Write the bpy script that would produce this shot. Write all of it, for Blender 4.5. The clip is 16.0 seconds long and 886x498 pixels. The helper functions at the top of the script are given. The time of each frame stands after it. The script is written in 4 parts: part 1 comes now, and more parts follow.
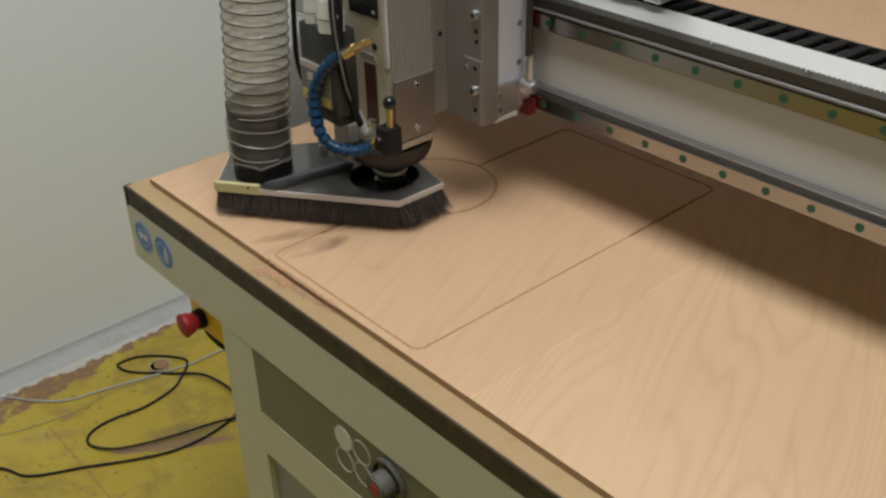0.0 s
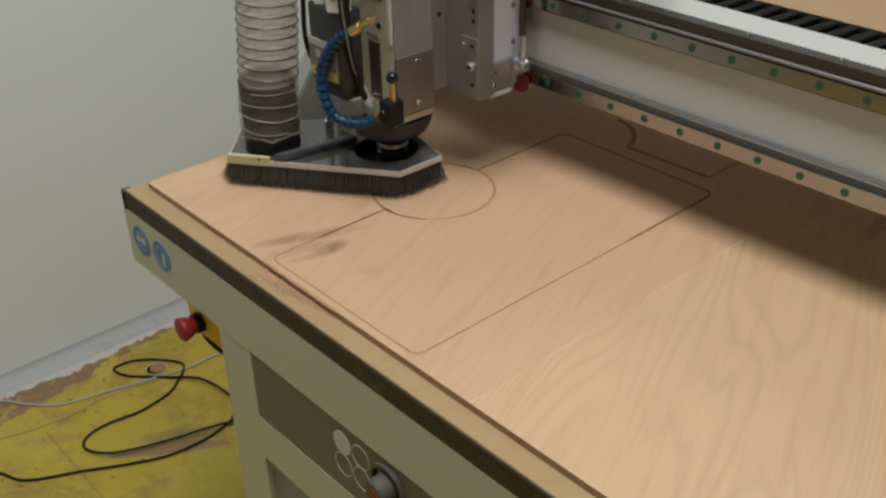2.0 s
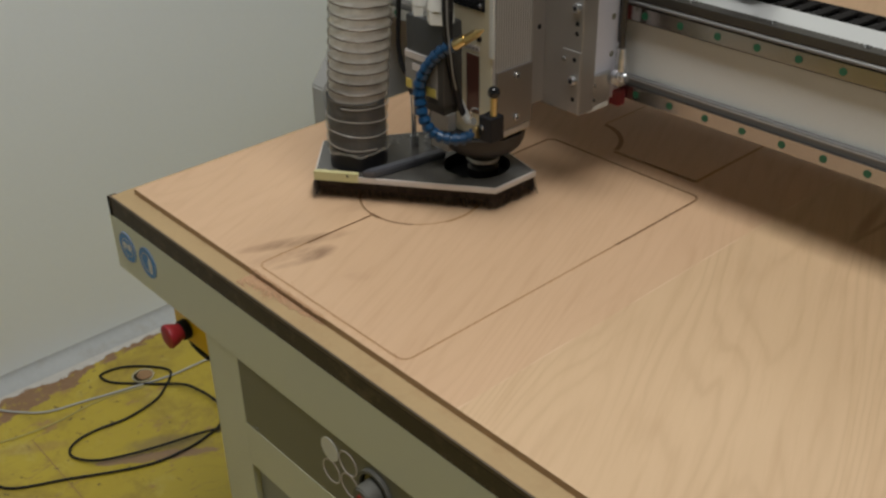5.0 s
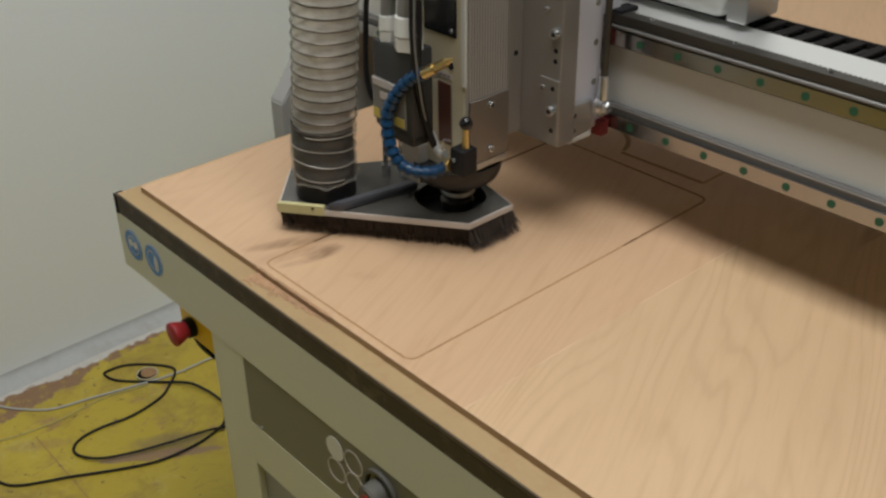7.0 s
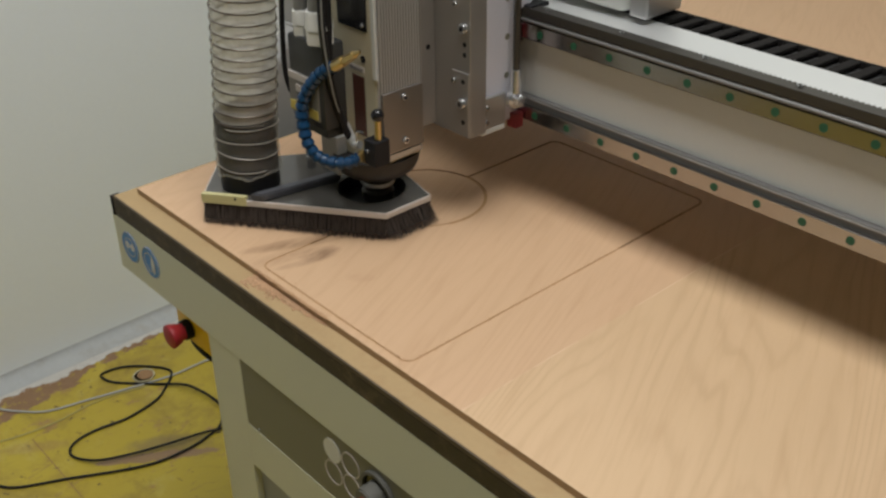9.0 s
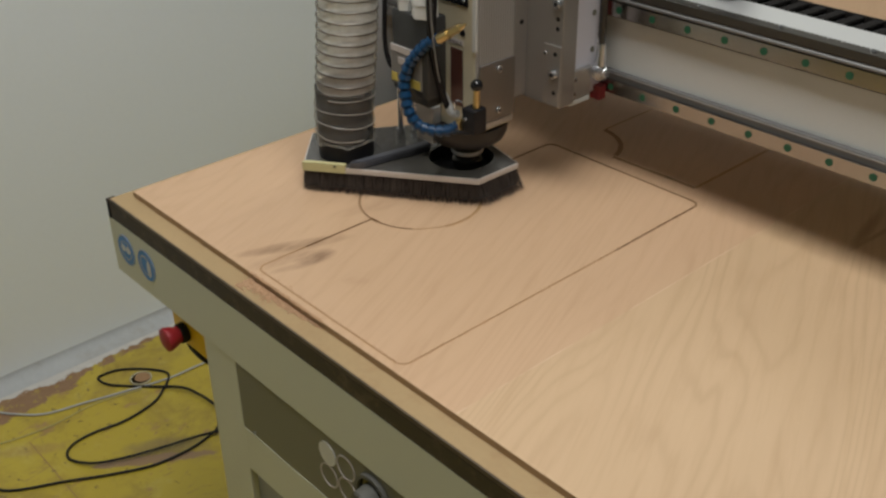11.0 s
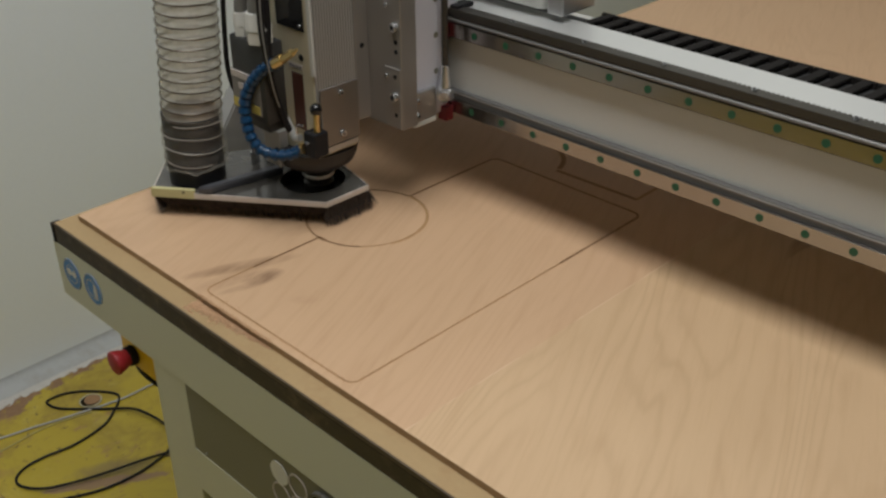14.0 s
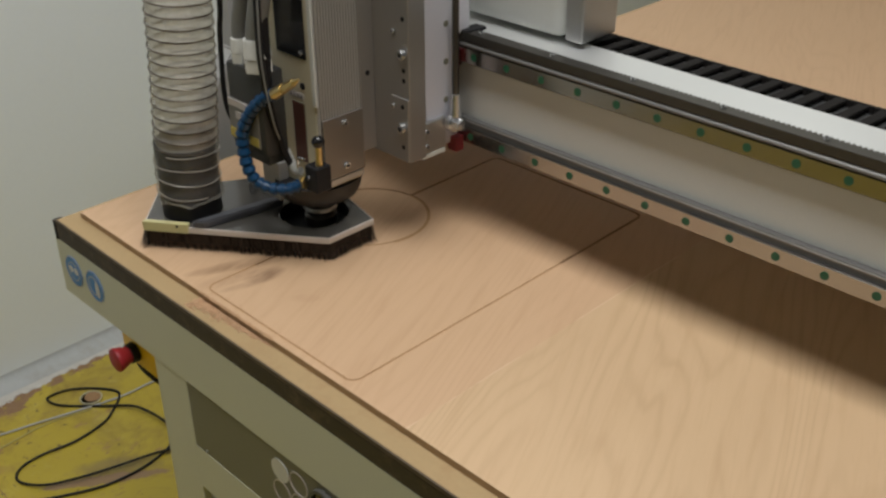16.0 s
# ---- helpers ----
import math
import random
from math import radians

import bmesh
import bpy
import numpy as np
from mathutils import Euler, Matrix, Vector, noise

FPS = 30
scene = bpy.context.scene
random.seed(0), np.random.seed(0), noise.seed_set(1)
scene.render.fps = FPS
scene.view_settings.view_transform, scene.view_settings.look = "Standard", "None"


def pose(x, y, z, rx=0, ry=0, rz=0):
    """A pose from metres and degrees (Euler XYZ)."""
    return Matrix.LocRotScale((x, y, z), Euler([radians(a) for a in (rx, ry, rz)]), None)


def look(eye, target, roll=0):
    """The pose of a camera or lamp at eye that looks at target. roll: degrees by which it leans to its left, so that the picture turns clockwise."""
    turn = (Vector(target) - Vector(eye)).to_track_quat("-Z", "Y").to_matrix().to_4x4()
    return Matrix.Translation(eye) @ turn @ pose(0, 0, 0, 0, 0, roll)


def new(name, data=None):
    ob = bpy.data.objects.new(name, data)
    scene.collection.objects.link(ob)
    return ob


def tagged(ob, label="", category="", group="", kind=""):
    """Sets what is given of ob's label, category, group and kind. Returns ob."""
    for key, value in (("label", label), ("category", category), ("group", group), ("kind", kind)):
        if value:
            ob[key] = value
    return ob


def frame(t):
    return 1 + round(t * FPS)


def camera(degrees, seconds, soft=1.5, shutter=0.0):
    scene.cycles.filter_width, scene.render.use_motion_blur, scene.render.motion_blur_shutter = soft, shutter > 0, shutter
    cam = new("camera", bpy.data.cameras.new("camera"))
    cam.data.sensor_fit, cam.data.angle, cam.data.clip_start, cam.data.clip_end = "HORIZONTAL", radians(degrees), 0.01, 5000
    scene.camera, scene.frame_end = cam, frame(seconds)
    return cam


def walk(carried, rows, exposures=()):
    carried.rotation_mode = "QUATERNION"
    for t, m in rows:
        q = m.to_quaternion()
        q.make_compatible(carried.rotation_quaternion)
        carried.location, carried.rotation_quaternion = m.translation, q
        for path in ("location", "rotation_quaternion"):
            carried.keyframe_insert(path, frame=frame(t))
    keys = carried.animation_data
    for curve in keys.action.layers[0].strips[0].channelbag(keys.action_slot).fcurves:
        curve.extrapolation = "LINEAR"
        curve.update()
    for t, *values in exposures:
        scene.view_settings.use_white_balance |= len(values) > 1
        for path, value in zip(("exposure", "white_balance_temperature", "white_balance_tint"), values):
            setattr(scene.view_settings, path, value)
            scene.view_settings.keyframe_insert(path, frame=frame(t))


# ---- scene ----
cam = camera(46.06, 16.0, soft=2.5, shutter=0.4)
TOP = 0.85                      # height of the plywood's upper face over the floor
# seconds, place from the sheet's corner and its face, yaw, pitch and roll of a hand-held camera
ROWS = [
    (0.0, 1.0685, -0.6015, 0.7285, 48.50, -31.03, 1.30),
    (0.5, 1.0678, -0.6032, 0.7295, 48.42, -30.94, 1.31),
    (1.0, 1.0699, -0.6053, 0.7304, 48.49, -30.73, 1.27),
    (1.5, 1.0688, -0.6042, 0.7296, 48.48, -30.70, 1.20),
    (2.0, 1.0641, -0.6050, 0.7300, 48.28, -30.86, 1.11),
    (2.5, 1.0628, -0.6063, 0.7296, 47.95, -30.75, 0.96),
    (3.0, 1.0644, -0.6050, 0.7295, 47.85, -30.69, 0.94),
    (3.5, 1.0638, -0.6049, 0.7300, 47.68, -30.68, 0.96),
    (6.0, 1.0626, -0.6018, 0.7294, 47.60, -30.61, 0.94),
    (6.5, 1.0590, -0.6056, 0.7273, 47.86, -30.64, 0.72),
    (7.0, 1.0584, -0.6049, 0.7271, 47.96, -30.58, 0.71),
    (7.5, 1.0569, -0.6056, 0.7268, 48.01, -30.60, 0.61),
    (8.0, 1.0547, -0.6046, 0.7254, 47.89, -30.59, 0.58),
    (8.5, 1.0555, -0.6045, 0.7258, 47.87, -30.49, 0.55),
    (9.0, 1.0583, -0.6064, 0.7290, 47.77, -30.51, 0.61),
    (9.5, 1.0593, -0.6038, 0.7284, 47.96, -30.43, 0.63),
    (12.0, 1.0644, -0.6016, 0.7362, 46.86, -30.40, 0.70),
    (12.5, 1.0663, -0.6013, 0.7400, 46.06, -30.30, 0.74),
    (13.0, 1.0699, -0.6016, 0.7422, 45.47, -30.08, 0.69),
    (13.5, 1.0719, -0.6011, 0.7447, 44.95, -29.96, 0.52),
    (14.0, 1.0745, -0.6020, 0.7466, 44.80, -29.91, 0.51),
    (14.5, 1.0751, -0.6066, 0.7471, 44.98, -29.80, 0.36),
    (15.0, 1.0747, -0.6061, 0.7478, 45.01, -29.83, 0.47),
    (15.5, 1.0750, -0.6068, 0.7469, 45.07, -29.89, 0.28),
    (16.0, 1.0754, -0.6064, 0.7484, 44.93, -29.95, 0.24),
]
walk(cam, [(t, pose(x, y, z + TOP, 90 + pitch, roll, yaw)) for t, x, y, z, yaw, pitch, roll in ROWS],
     [(0.0, 0.0), (1.5, -0.06), (3.5, -0.24), (6.0, -0.18), (7.0, -0.06), (9.0, 0.0), (9.5, 0.0), (11.8, -0.26), (12.5, -0.26), (14.0, -0.32), (14.5, -0.3), (15.2, -0.2), (16.0, -0.08)])

# ---- light: ceiling luminaires of a workshop, an added front fill, dim grey surroundings ----
world = bpy.data.worlds.new("world")
scene.world = world
world.use_nodes = True
world.node_tree.nodes["Background"].inputs[0].default_value = (0.75, 0.82, 0.9, 1)
world.node_tree.nodes["Background"].inputs[1].default_value = 0.015


def area_lamp(name, at, aim, sx, sy, watts, colour):
    data = bpy.data.lights.new(name, "AREA")
    data.shape, data.size, data.size_y, data.energy, data.color = "RECTANGLE", sx, sy, watts, colour
    ob = new(name, data)
    ob.matrix_world = look(at, aim)
    return ob


area_lamp("ceiling_lamp_near", (0.56, -0.12, 3.15), (0.56, -0.119, 0), 1.75, 0.98, 59, (0.99, 0.985, 0.975))
# added fill, no known luminaire: lifts the apron and other front faces
area_lamp("front_fill_lamp", (0.4, -3.0, 3.15), (0.4, -2.99, 0), 1.3, 0.9, 9.5, (1.0, 1.0, 0.95))
area_lamp("ceiling_lamp_far", (-0.35, 2.35, 3.15), (-0.35, 2.36, 0), 0.6, 1.2, 16.5, (0.99, 1.0, 0.94))


# ---- materials ----
def nodes_of(name):
    m = bpy.data.materials.new(name)
    m.use_nodes = True
    return m, m.node_tree.nodes, m.node_tree.links, m.node_tree.nodes["Principled BSDF"]


def noise_node(n, l, coord, scale, detail=4.0, rough=0.6, stretch=None, distort=0.0):
    t = n.new("ShaderNodeTexNoise")
    t.inputs["Scale"].default_value, t.inputs["Detail"].default_value = scale, detail
    t.inputs["Roughness"].default_value, t.inputs["Distortion"].default_value = rough, distort
    src = coord
    if stretch:
        mp = n.new("ShaderNodeMapping")
        mp.inputs["Scale"].default_value = stretch
        l.new(coord, mp.inputs["Vector"])
        src = mp.outputs["Vector"]
    l.new(src, t.inputs["Vector"])
    return t.outputs["Fac"]


def ramp(n, l, fac, stops):
    r = n.new("ShaderNodeValToRGB")
    e = r.color_ramp.elements
    while len(e) < len(stops):
        e.new(0.5)
    for el, (p, c) in zip(e, stops):
        el.position = p
        el.color = (*c, 1) if len(c) == 3 else c
    l.new(fac, r.inputs["Fac"])
    return r.outputs["Color"]


def mix(n, l, fac, a, b, mode="MIX"):
    m = n.new("ShaderNodeMix")
    m.data_type, m.blend_type = "RGBA", mode
    for sock, v in ((m.inputs["Factor"], fac), (m.inputs[6], a), (m.inputs[7], b)):
        if isinstance(v, (int, float)):
            sock.default_value = v
        elif isinstance(v, tuple):
            sock.default_value = (*v, 1)
        else:
            l.new(v, sock)
    return m.outputs[2]


def maths(n, l, op, a, b=0.0, c=None):
    m = n.new("ShaderNodeMath")
    m.operation = op
    for sock, v in zip(m.inputs, (a, b, c)):
        if v is None:
            continue
        if isinstance(v, (int, float)):
            sock.default_value = v
        else:
            l.new(v, sock)
    return m.outputs[0]


def bump(n, l, p, height, strength, dist=0.001):
    b = n.new("ShaderNodeBump")
    b.inputs["Strength"].default_value, b.inputs["Distance"].default_value = strength, dist
    l.new(height, b.inputs["Height"])
    l.new(b.outputs["Normal"], p.inputs["Normal"])


def coords(n, kind="Object"):
    return n.new("ShaderNodeTexCoord").outputs[kind]


def surface(name, colour, rough=0.5, metal=0.0, vary=0.12, grain=60.0, cloud=6.0, relief=0.1, stretch=None, spec=0.5, dirt=None, dirt_amount=0.3):
    """A plain material with variation at two scales, optional dirt and fine relief."""
    m, n, l, p = nodes_of(name)
    co = coords(n)
    fine = noise_node(n, l, co, grain, 5, 0.65, stretch)
    broad = noise_node(n, l, co, cloud, 3, 0.5)
    lo = tuple(c * (1 - vary) for c in colour)
    hi = tuple(min(1, c * (1 + vary)) for c in colour)
    c = mix(n, l, fine, lo, hi)
    c = mix(n, l, maths(n, l, "MULTIPLY", broad, vary * 1.5), c, tuple(x * 0.6 for x in colour))
    if dirt:
        spots = ramp(n, l, noise_node(n, l, co, cloud * 2.3, 8, 0.7), [(0.52, (0, 0, 0)), (0.68, (1, 1, 1))])
        c = mix(n, l, maths(n, l, "MULTIPLY", spots, dirt_amount), c, dirt)
    l.new(c, p.inputs["Base Color"])
    r = n.new("ShaderNodeMapRange")
    r.inputs["To Min"].default_value, r.inputs["To Max"].default_value = max(0.02, rough * 0.8), min(1, rough * 1.2)
    l.new(fine, r.inputs["Value"])
    l.new(r.outputs["Result"], p.inputs["Roughness"])
    p.inputs["Metallic"].default_value = metal
    p.inputs["Specular IOR Level"].default_value = spec
    if relief:
        bump(n, l, p, fine, relief)
    return m


def plywood_material():
    """Rotary-cut birch face: contour-like figure running along y, fine pores, a few smudges."""
    m, n, l, p = nodes_of("birch_plywood")
    co = coords(n)
    turn = n.new("ShaderNodeMapping")
    turn.inputs["Rotation"].default_value = (0, 0, radians(-24))
    l.new(co, turn.inputs["Vector"])
    grain = turn.outputs["Vector"]
    across = n.new("ShaderNodeSeparateXYZ")
    l.new(grain, across.inputs["Vector"])
    warp = noise_node(n, l, grain, 1.0, 2.0, 0.42, (3.3, 0.62, 1.0), 0.35)
    wobble = noise_node(n, l, grain, 1.0, 3.0, 0.55, (22.0, 3.2, 1.0), 0.2)
    rings = maths(n, l, "ADD", maths(n, l, "MULTIPLY", warp, 36.0), maths(n, l, "MULTIPLY", across.outputs["X"], 27.0))
    rings = maths(n, l, "ADD", rings, maths(n, l, "MULTIPLY", wobble, 1.7))
    bands = maths(n, l, "FRACT", rings)
    figure = ramp(n, l, bands, [(0.0, (0.02, 0.02, 0.02)), (0.14, (0.56, 0.56, 0.56)), (0.45, (0.80, 0.80, 0.80)), (0.74, (0.64, 0.64, 0.64)), (0.91, (0.08, 0.08, 0.08)), (1.0, (0.02, 0.02, 0.02))])
    strong = ramp(n, l, noise_node(n, l, grain, 1.0, 4, 0.6, (9.0, 2.4, 1.0), 0.3), [(0.36, (0.22, 0.22, 0.22)), (0.62, (1, 1, 1))])
    # the inner veneer leaf is plainer than the outer one
    sides = n.new("ShaderNodeSeparateXYZ")
    l.new(co, sides.inputs["Vector"])
    plain = maths(n, l, "ADD", maths(n, l, "MULTIPLY", maths(n, l, "GREATER_THAN", sides.outputs["X"], 0.408), 0.55), 0.45)
    figure = mix(n, l, maths(n, l, "MULTIPLY", strong, plain), (0.60, 0.60, 0.60), figure)
    fibre = noise_node(n, l, grain, 1.0, 6, 0.7, (190, 9, 60))
    broad = noise_node(n, l, co, 2.6, 3, 0.5, (1.3, 0.6, 1))
    c = mix(n, l, figure, (0.505, 0.348, 0.20), (0.642, 0.459, 0.274))
    c = mix(n, l, maths(n, l, "MULTIPLY", fibre, 0.45), c, (0.47, 0.315, 0.172))
    flecks = ramp(n, l, noise_node(n, l, grain, 1.0, 4, 0.6, (75, 5.5, 1), 0.25), [(0.5, (0, 0, 0)), (0.72, (1, 1, 1))])
    c = mix(n, l, maths(n, l, "MULTIPLY", flecks, 0.5), c, (0.45, 0.295, 0.16))
    c = mix(n, l, maths(n, l, "MULTIPLY", broad, 0.5), c, (0.63, 0.435, 0.28))
    # two veneer leaves: a pinker and a yellower one, with a pale joint between them
    place = n.new("ShaderNodeSeparateXYZ")
    l.new(co, place.inputs["Vector"])
    leaf = maths(n, l, "GREATER_THAN", place.outputs["X"], 0.408)
    c = mix(n, l, maths(n, l, "SUBTRACT", 1.0, leaf), c, (0.99, 0.945, 0.965), "MULTIPLY")
    joint = maths(n, l, "LESS_THAN", maths(n, l, "ABSOLUTE", maths(n, l, "SUBTRACT", place.outputs["X"], 0.408)), 0.0011)
    broken = ramp(n, l, noise_node(n, l, co, 14, 3, 0.6), [(0.45, (0, 0, 0)), (0.6, (1, 1, 1))])
    c = mix(n, l, maths(n, l, "MULTIPLY", maths(n, l, "MULTIPLY", joint, broken), 0.5), c, (0.70, 0.52, 0.35))
    # dark pin knots
    v = n.new("ShaderNodeTexVoronoi")
    v.inputs["Scale"].default_value = 9.0
    l.new(co, v.inputs["Vector"])
    knot = maths(n, l, "LESS_THAN", v.outputs["Distance"], 0.017)
    c = mix(n, l, maths(n, l, "MULTIPLY", knot, 0.55), c, (0.2, 0.12, 0.07))
    # stains with a shape of their own: place, direction, half length and half width, share, colour
    streak = ramp(n, l, noise_node(n, l, co, 1.0, 5, 0.65, (60, 16, 1), 0.4), [(0.36, (0.25, 0.25, 0.25)), (0.62, (1, 1, 1))])

    def stain(sx, sy, dx, dy, long, wide, much, colour, broken):
        ox, oy = maths(n, l, "SUBTRACT", place.outputs["X"], sx), maths(n, l, "SUBTRACT", place.outputs["Y"], sy)
        on = maths(n, l, "DIVIDE", maths(n, l, "ADD", maths(n, l, "MULTIPLY", ox, dx), maths(n, l, "MULTIPLY", oy, dy)), long)
        over = maths(n, l, "DIVIDE", maths(n, l, "SUBTRACT", maths(n, l, "MULTIPLY", ox, dy), maths(n, l, "MULTIPLY", oy, dx)), wide)
        inside = maths(n, l, "SUBTRACT", 1.0, maths(n, l, "ADD", maths(n, l, "MULTIPLY", on, on), maths(n, l, "MULTIPLY", over, over)))
        inside.node.use_clamp = True
        if broken:
            inside = maths(n, l, "MULTIPLY", inside, streak)
        return mix(n, l, maths(n, l, "MULTIPLY", inside, much), c, colour)

    # rubbed-in dirt beside the cut
    c = stain(-0.014, 0.085, 0.40, 0.917, 0.090, 0.016, 0.95, (0.26, 0.155, 0.085), True)
    c = stain(0.004, 0.060, 0.10, 0.995, 0.075, 0.020, 0.55, (0.30, 0.18, 0.10), True)
    c = stain(0.030, 0.088, 0.25, 0.968, 0.034, 0.020, 0.95, (0.20, 0.115, 0.065), True)
    c = stain(0.036, 0.060, 0.30, 0.954, 0.050, 0.010, 0.6, (0.24, 0.145, 0.085), True)
    c = stain(-0.030, 0.235, 0.30, 0.954, 0.075, 0.020, 0.35, (0.34, 0.21, 0.125), True)
    # a small curl in the grain
    c = stain(0.118, 0.090, 0.7, 0.714, 0.022, 0.012, 0.35, (0.40, 0.235, 0.14), True)
    # a brown forked flame in the figure further back
    c = stain(0.507, 0.708, -0.196, 0.981, 0.088, 0.011, 0.6, (0.27, 0.17, 0.09), False)
    c = stain(0.527, 0.712, 0.063, 0.998, 0.085, 0.0055, 0.55, (0.27, 0.17, 0.09), False)
    l.new(c, p.inputs["Base Color"])
    p.inputs["Roughness"].default_value = 0.5
    p.inputs["Specular IOR Level"].default_value = 0.35
    bump(n, l, p, fibre, 0.12, 0.0006)
    return m


def torn_patch(n, l, co, sep, c):
    """A strip of paint torn off to mauve-brown screed, with a grey rubbed smudge beside it."""
    px, py = maths(n, l, "ADD", sep.outputs["X"], 0.722), maths(n, l, "SUBTRACT", sep.outputs["Y"], 0.075)
    over = maths(n, l, "SUBTRACT", maths(n, l, "MULTIPLY", px, 0.84), maths(n, l, "MULTIPLY", py, 0.54))
    on = maths(n, l, "ADD", maths(n, l, "MULTIPLY", px, 0.54), maths(n, l, "MULTIPLY", py, 0.84))
    rag = maths(n, l, "MULTIPLY", maths(n, l, "SUBTRACT", noise_node(n, l, co, 26, 6, 0.7), 0.5), 1.6)

    def blot(o0, ow, a0, aw, soft):
        u = maths(n, l, "DIVIDE", maths(n, l, "SUBTRACT", over, o0), ow)
        v = maths(n, l, "DIVIDE", maths(n, l, "SUBTRACT", on, a0), aw)
        d = maths(n, l, "ADD", maths(n, l, "MULTIPLY", u, u), maths(n, l, "MULTIPLY", v, v))
        return ramp(n, l, maths(n, l, "ADD", maths(n, l, "SUBTRACT", 1.0, d), rag), [(0.4 - soft, (0, 0, 0)), (0.4 + soft, (1, 1, 1))])

    c = mix(n, l, maths(n, l, "MULTIPLY", blot(-0.030, 0.040, 0.06, 0.12, 0.35), 0.55), c, (0.19, 0.135, 0.085))
    c = mix(n, l, maths(n, l, "MULTIPLY", blot(0.006, 0.020, 0.03, 0.17, 0.12), 0.85), c, (0.29, 0.18, 0.125))
    c = mix(n, l, maths(n, l, "MULTIPLY", blot(-0.075, 0.024, -0.24, 0.09, 0.3), 0.35), c, (0.30, 0.17, 0.09))
    return c


def floor_material():
    """Yellow floor paint, scuffed through to brown screed, grimy in patches, torn edge along the wall."""
    m, n, l, p = nodes_of("worn_yellow_floor_paint")
    co = coords(n)
    sep = n.new("ShaderNodeSeparateXYZ")
    l.new(co, sep.inputs["Vector"])
    fine = noise_node(n, l, co, 55, 6, 0.7)
    broad = noise_node(n, l, co, 3.2, 4, 0.6, None, 0.6)
    c = mix(n, l, broad, (0.40, 0.292, 0.024), (0.53, 0.42, 0.055))
    grime = ramp(n, l, noise_node(n, l, co, 5.5, 7, 0.72, None, 0.4), [(0.47, (0, 0, 0)), (0.68, (1, 1, 1))])
    c = mix(n, l, maths(n, l, "MULTIPLY", grime, 0.55), c, (0.16, 0.10, 0.05))
    c = torn_patch(n, l, co, sep, c)
    specks = ramp(n, l, noise_node(n, l, co, 42, 3, 0.6), [(0.66, (0, 0, 0)), (0.71, (1, 1, 1))])
    c = mix(n, l, maths(n, l, "MULTIPLY", specks, 0.85), c, (0.10, 0.065, 0.035))
    scuffs = ramp(n, l, noise_node(n, l, co, 1.0, 7, 0.75, (34, 12, 1), 0.8), [(0.58, (0, 0, 0)), (0.66, (1, 1, 1))])
    c = mix(n, l, maths(n, l, "MULTIPLY", scuffs, 0.6), c, (0.25, 0.15, 0.075))
    pale = ramp(n, l, noise_node(n, l, co, 8, 6, 0.7), [(0.56, (0, 0, 0)), (0.7, (1, 1, 1))])
    c = mix(n, l, maths(n, l, "MULTIPLY", pale, 0.35), c, (0.62, 0.55, 0.2))
    worn = ramp(n, l, noise_node(n, l, co, 13, 8, 0.75, (1.0, 0.6, 1)), [(0.585, (0, 0, 0)), (0.64, (1, 1, 1))])
    c = mix(n, l, maths(n, l, "MULTIPLY", worn, 0.8), c, (0.34, 0.2, 0.1))
    # torn edge of the paint towards the wall: brown screed, then white filler
    edge = maths(n, l, "ADD", sep.outputs["X"], maths(n, l, "MULTIPLY", maths(n, l, "SUBTRACT", noise_node(n, l, co, 9, 7, 0.78), 0.5), 0.13))
    # the bare strip widens towards the front of the room
    wide = maths(n, l, "MULTIPLY", maths(n, l, "SUBTRACT", maths(n, l, "MAXIMUM", sep.outputs["Y"], -0.3), 0.33), 0.17)
    edge = maths(n, l, "ADD", edge, wide)
    screed = maths(n, l, "LESS_THAN", edge, -1.122)
    flaked = ramp(n, l, noise_node(n, l, co, 24, 7, 0.75), [(0.42, (0, 0, 0)), (0.49, (1, 1, 1))])
    screed = maths(n, l, "MULTIPLY", screed, flaked)
    c = mix(n, l, screed, c, mix(n, l, fine, (0.19, 0.105, 0.05), (0.33, 0.20, 0.11)))
    edge2 = maths(n, l, "ADD", sep.outputs["X"], maths(n, l, "MULTIPLY", maths(n, l, "SUBTRACT", noise_node(n, l, co, 16, 7, 0.75), 0.5), 0.10))
    filler = maths(n, l, "LESS_THAN", edge2, -1.128)
    c = mix(n, l, filler, c, mix(n, l, fine, (0.45, 0.43, 0.4), (0.68, 0.66, 0.62)))
    l.new(c, p.inputs["Base Color"])
    r = n.new("ShaderNodeMapRange")
    r.inputs["To Min"].default_value, r.inputs["To Max"].default_value = 0.35, 0.7
    l.new(grime, r.inputs["Value"])
    l.new(r.outputs["Result"], p.inputs["Roughness"])
    bump(n, l, p, fine, 0.25, 0.002)
    return m


def clear_plastic(name, tint, opacity):
    m, n, l, p = nodes_of(name)
    co = coords(n)
    p.inputs["Base Color"].default_value = (*tint, 1)
    p.inputs["Roughness"].default_value = 0.22
    tr = n.new("ShaderNodeBsdfTransparent")
    tr.inputs["Color"].default_value = (0.93, 0.92, 0.88, 1)
    ms = n.new("ShaderNodeMixShader")
    film = maths(n, l, "ADD", maths(n, l, "MULTIPLY", noise_node(n, l, co, 38, 5, 0.7), 0.35), opacity)
    l.new(film, ms.inputs["Fac"])
    l.new(tr.outputs[0], ms.inputs[1])
    l.new(p.outputs[0], ms.inputs[2])
    l.new(ms.outputs[0], n["Material Output"].inputs["Surface"])
    return m


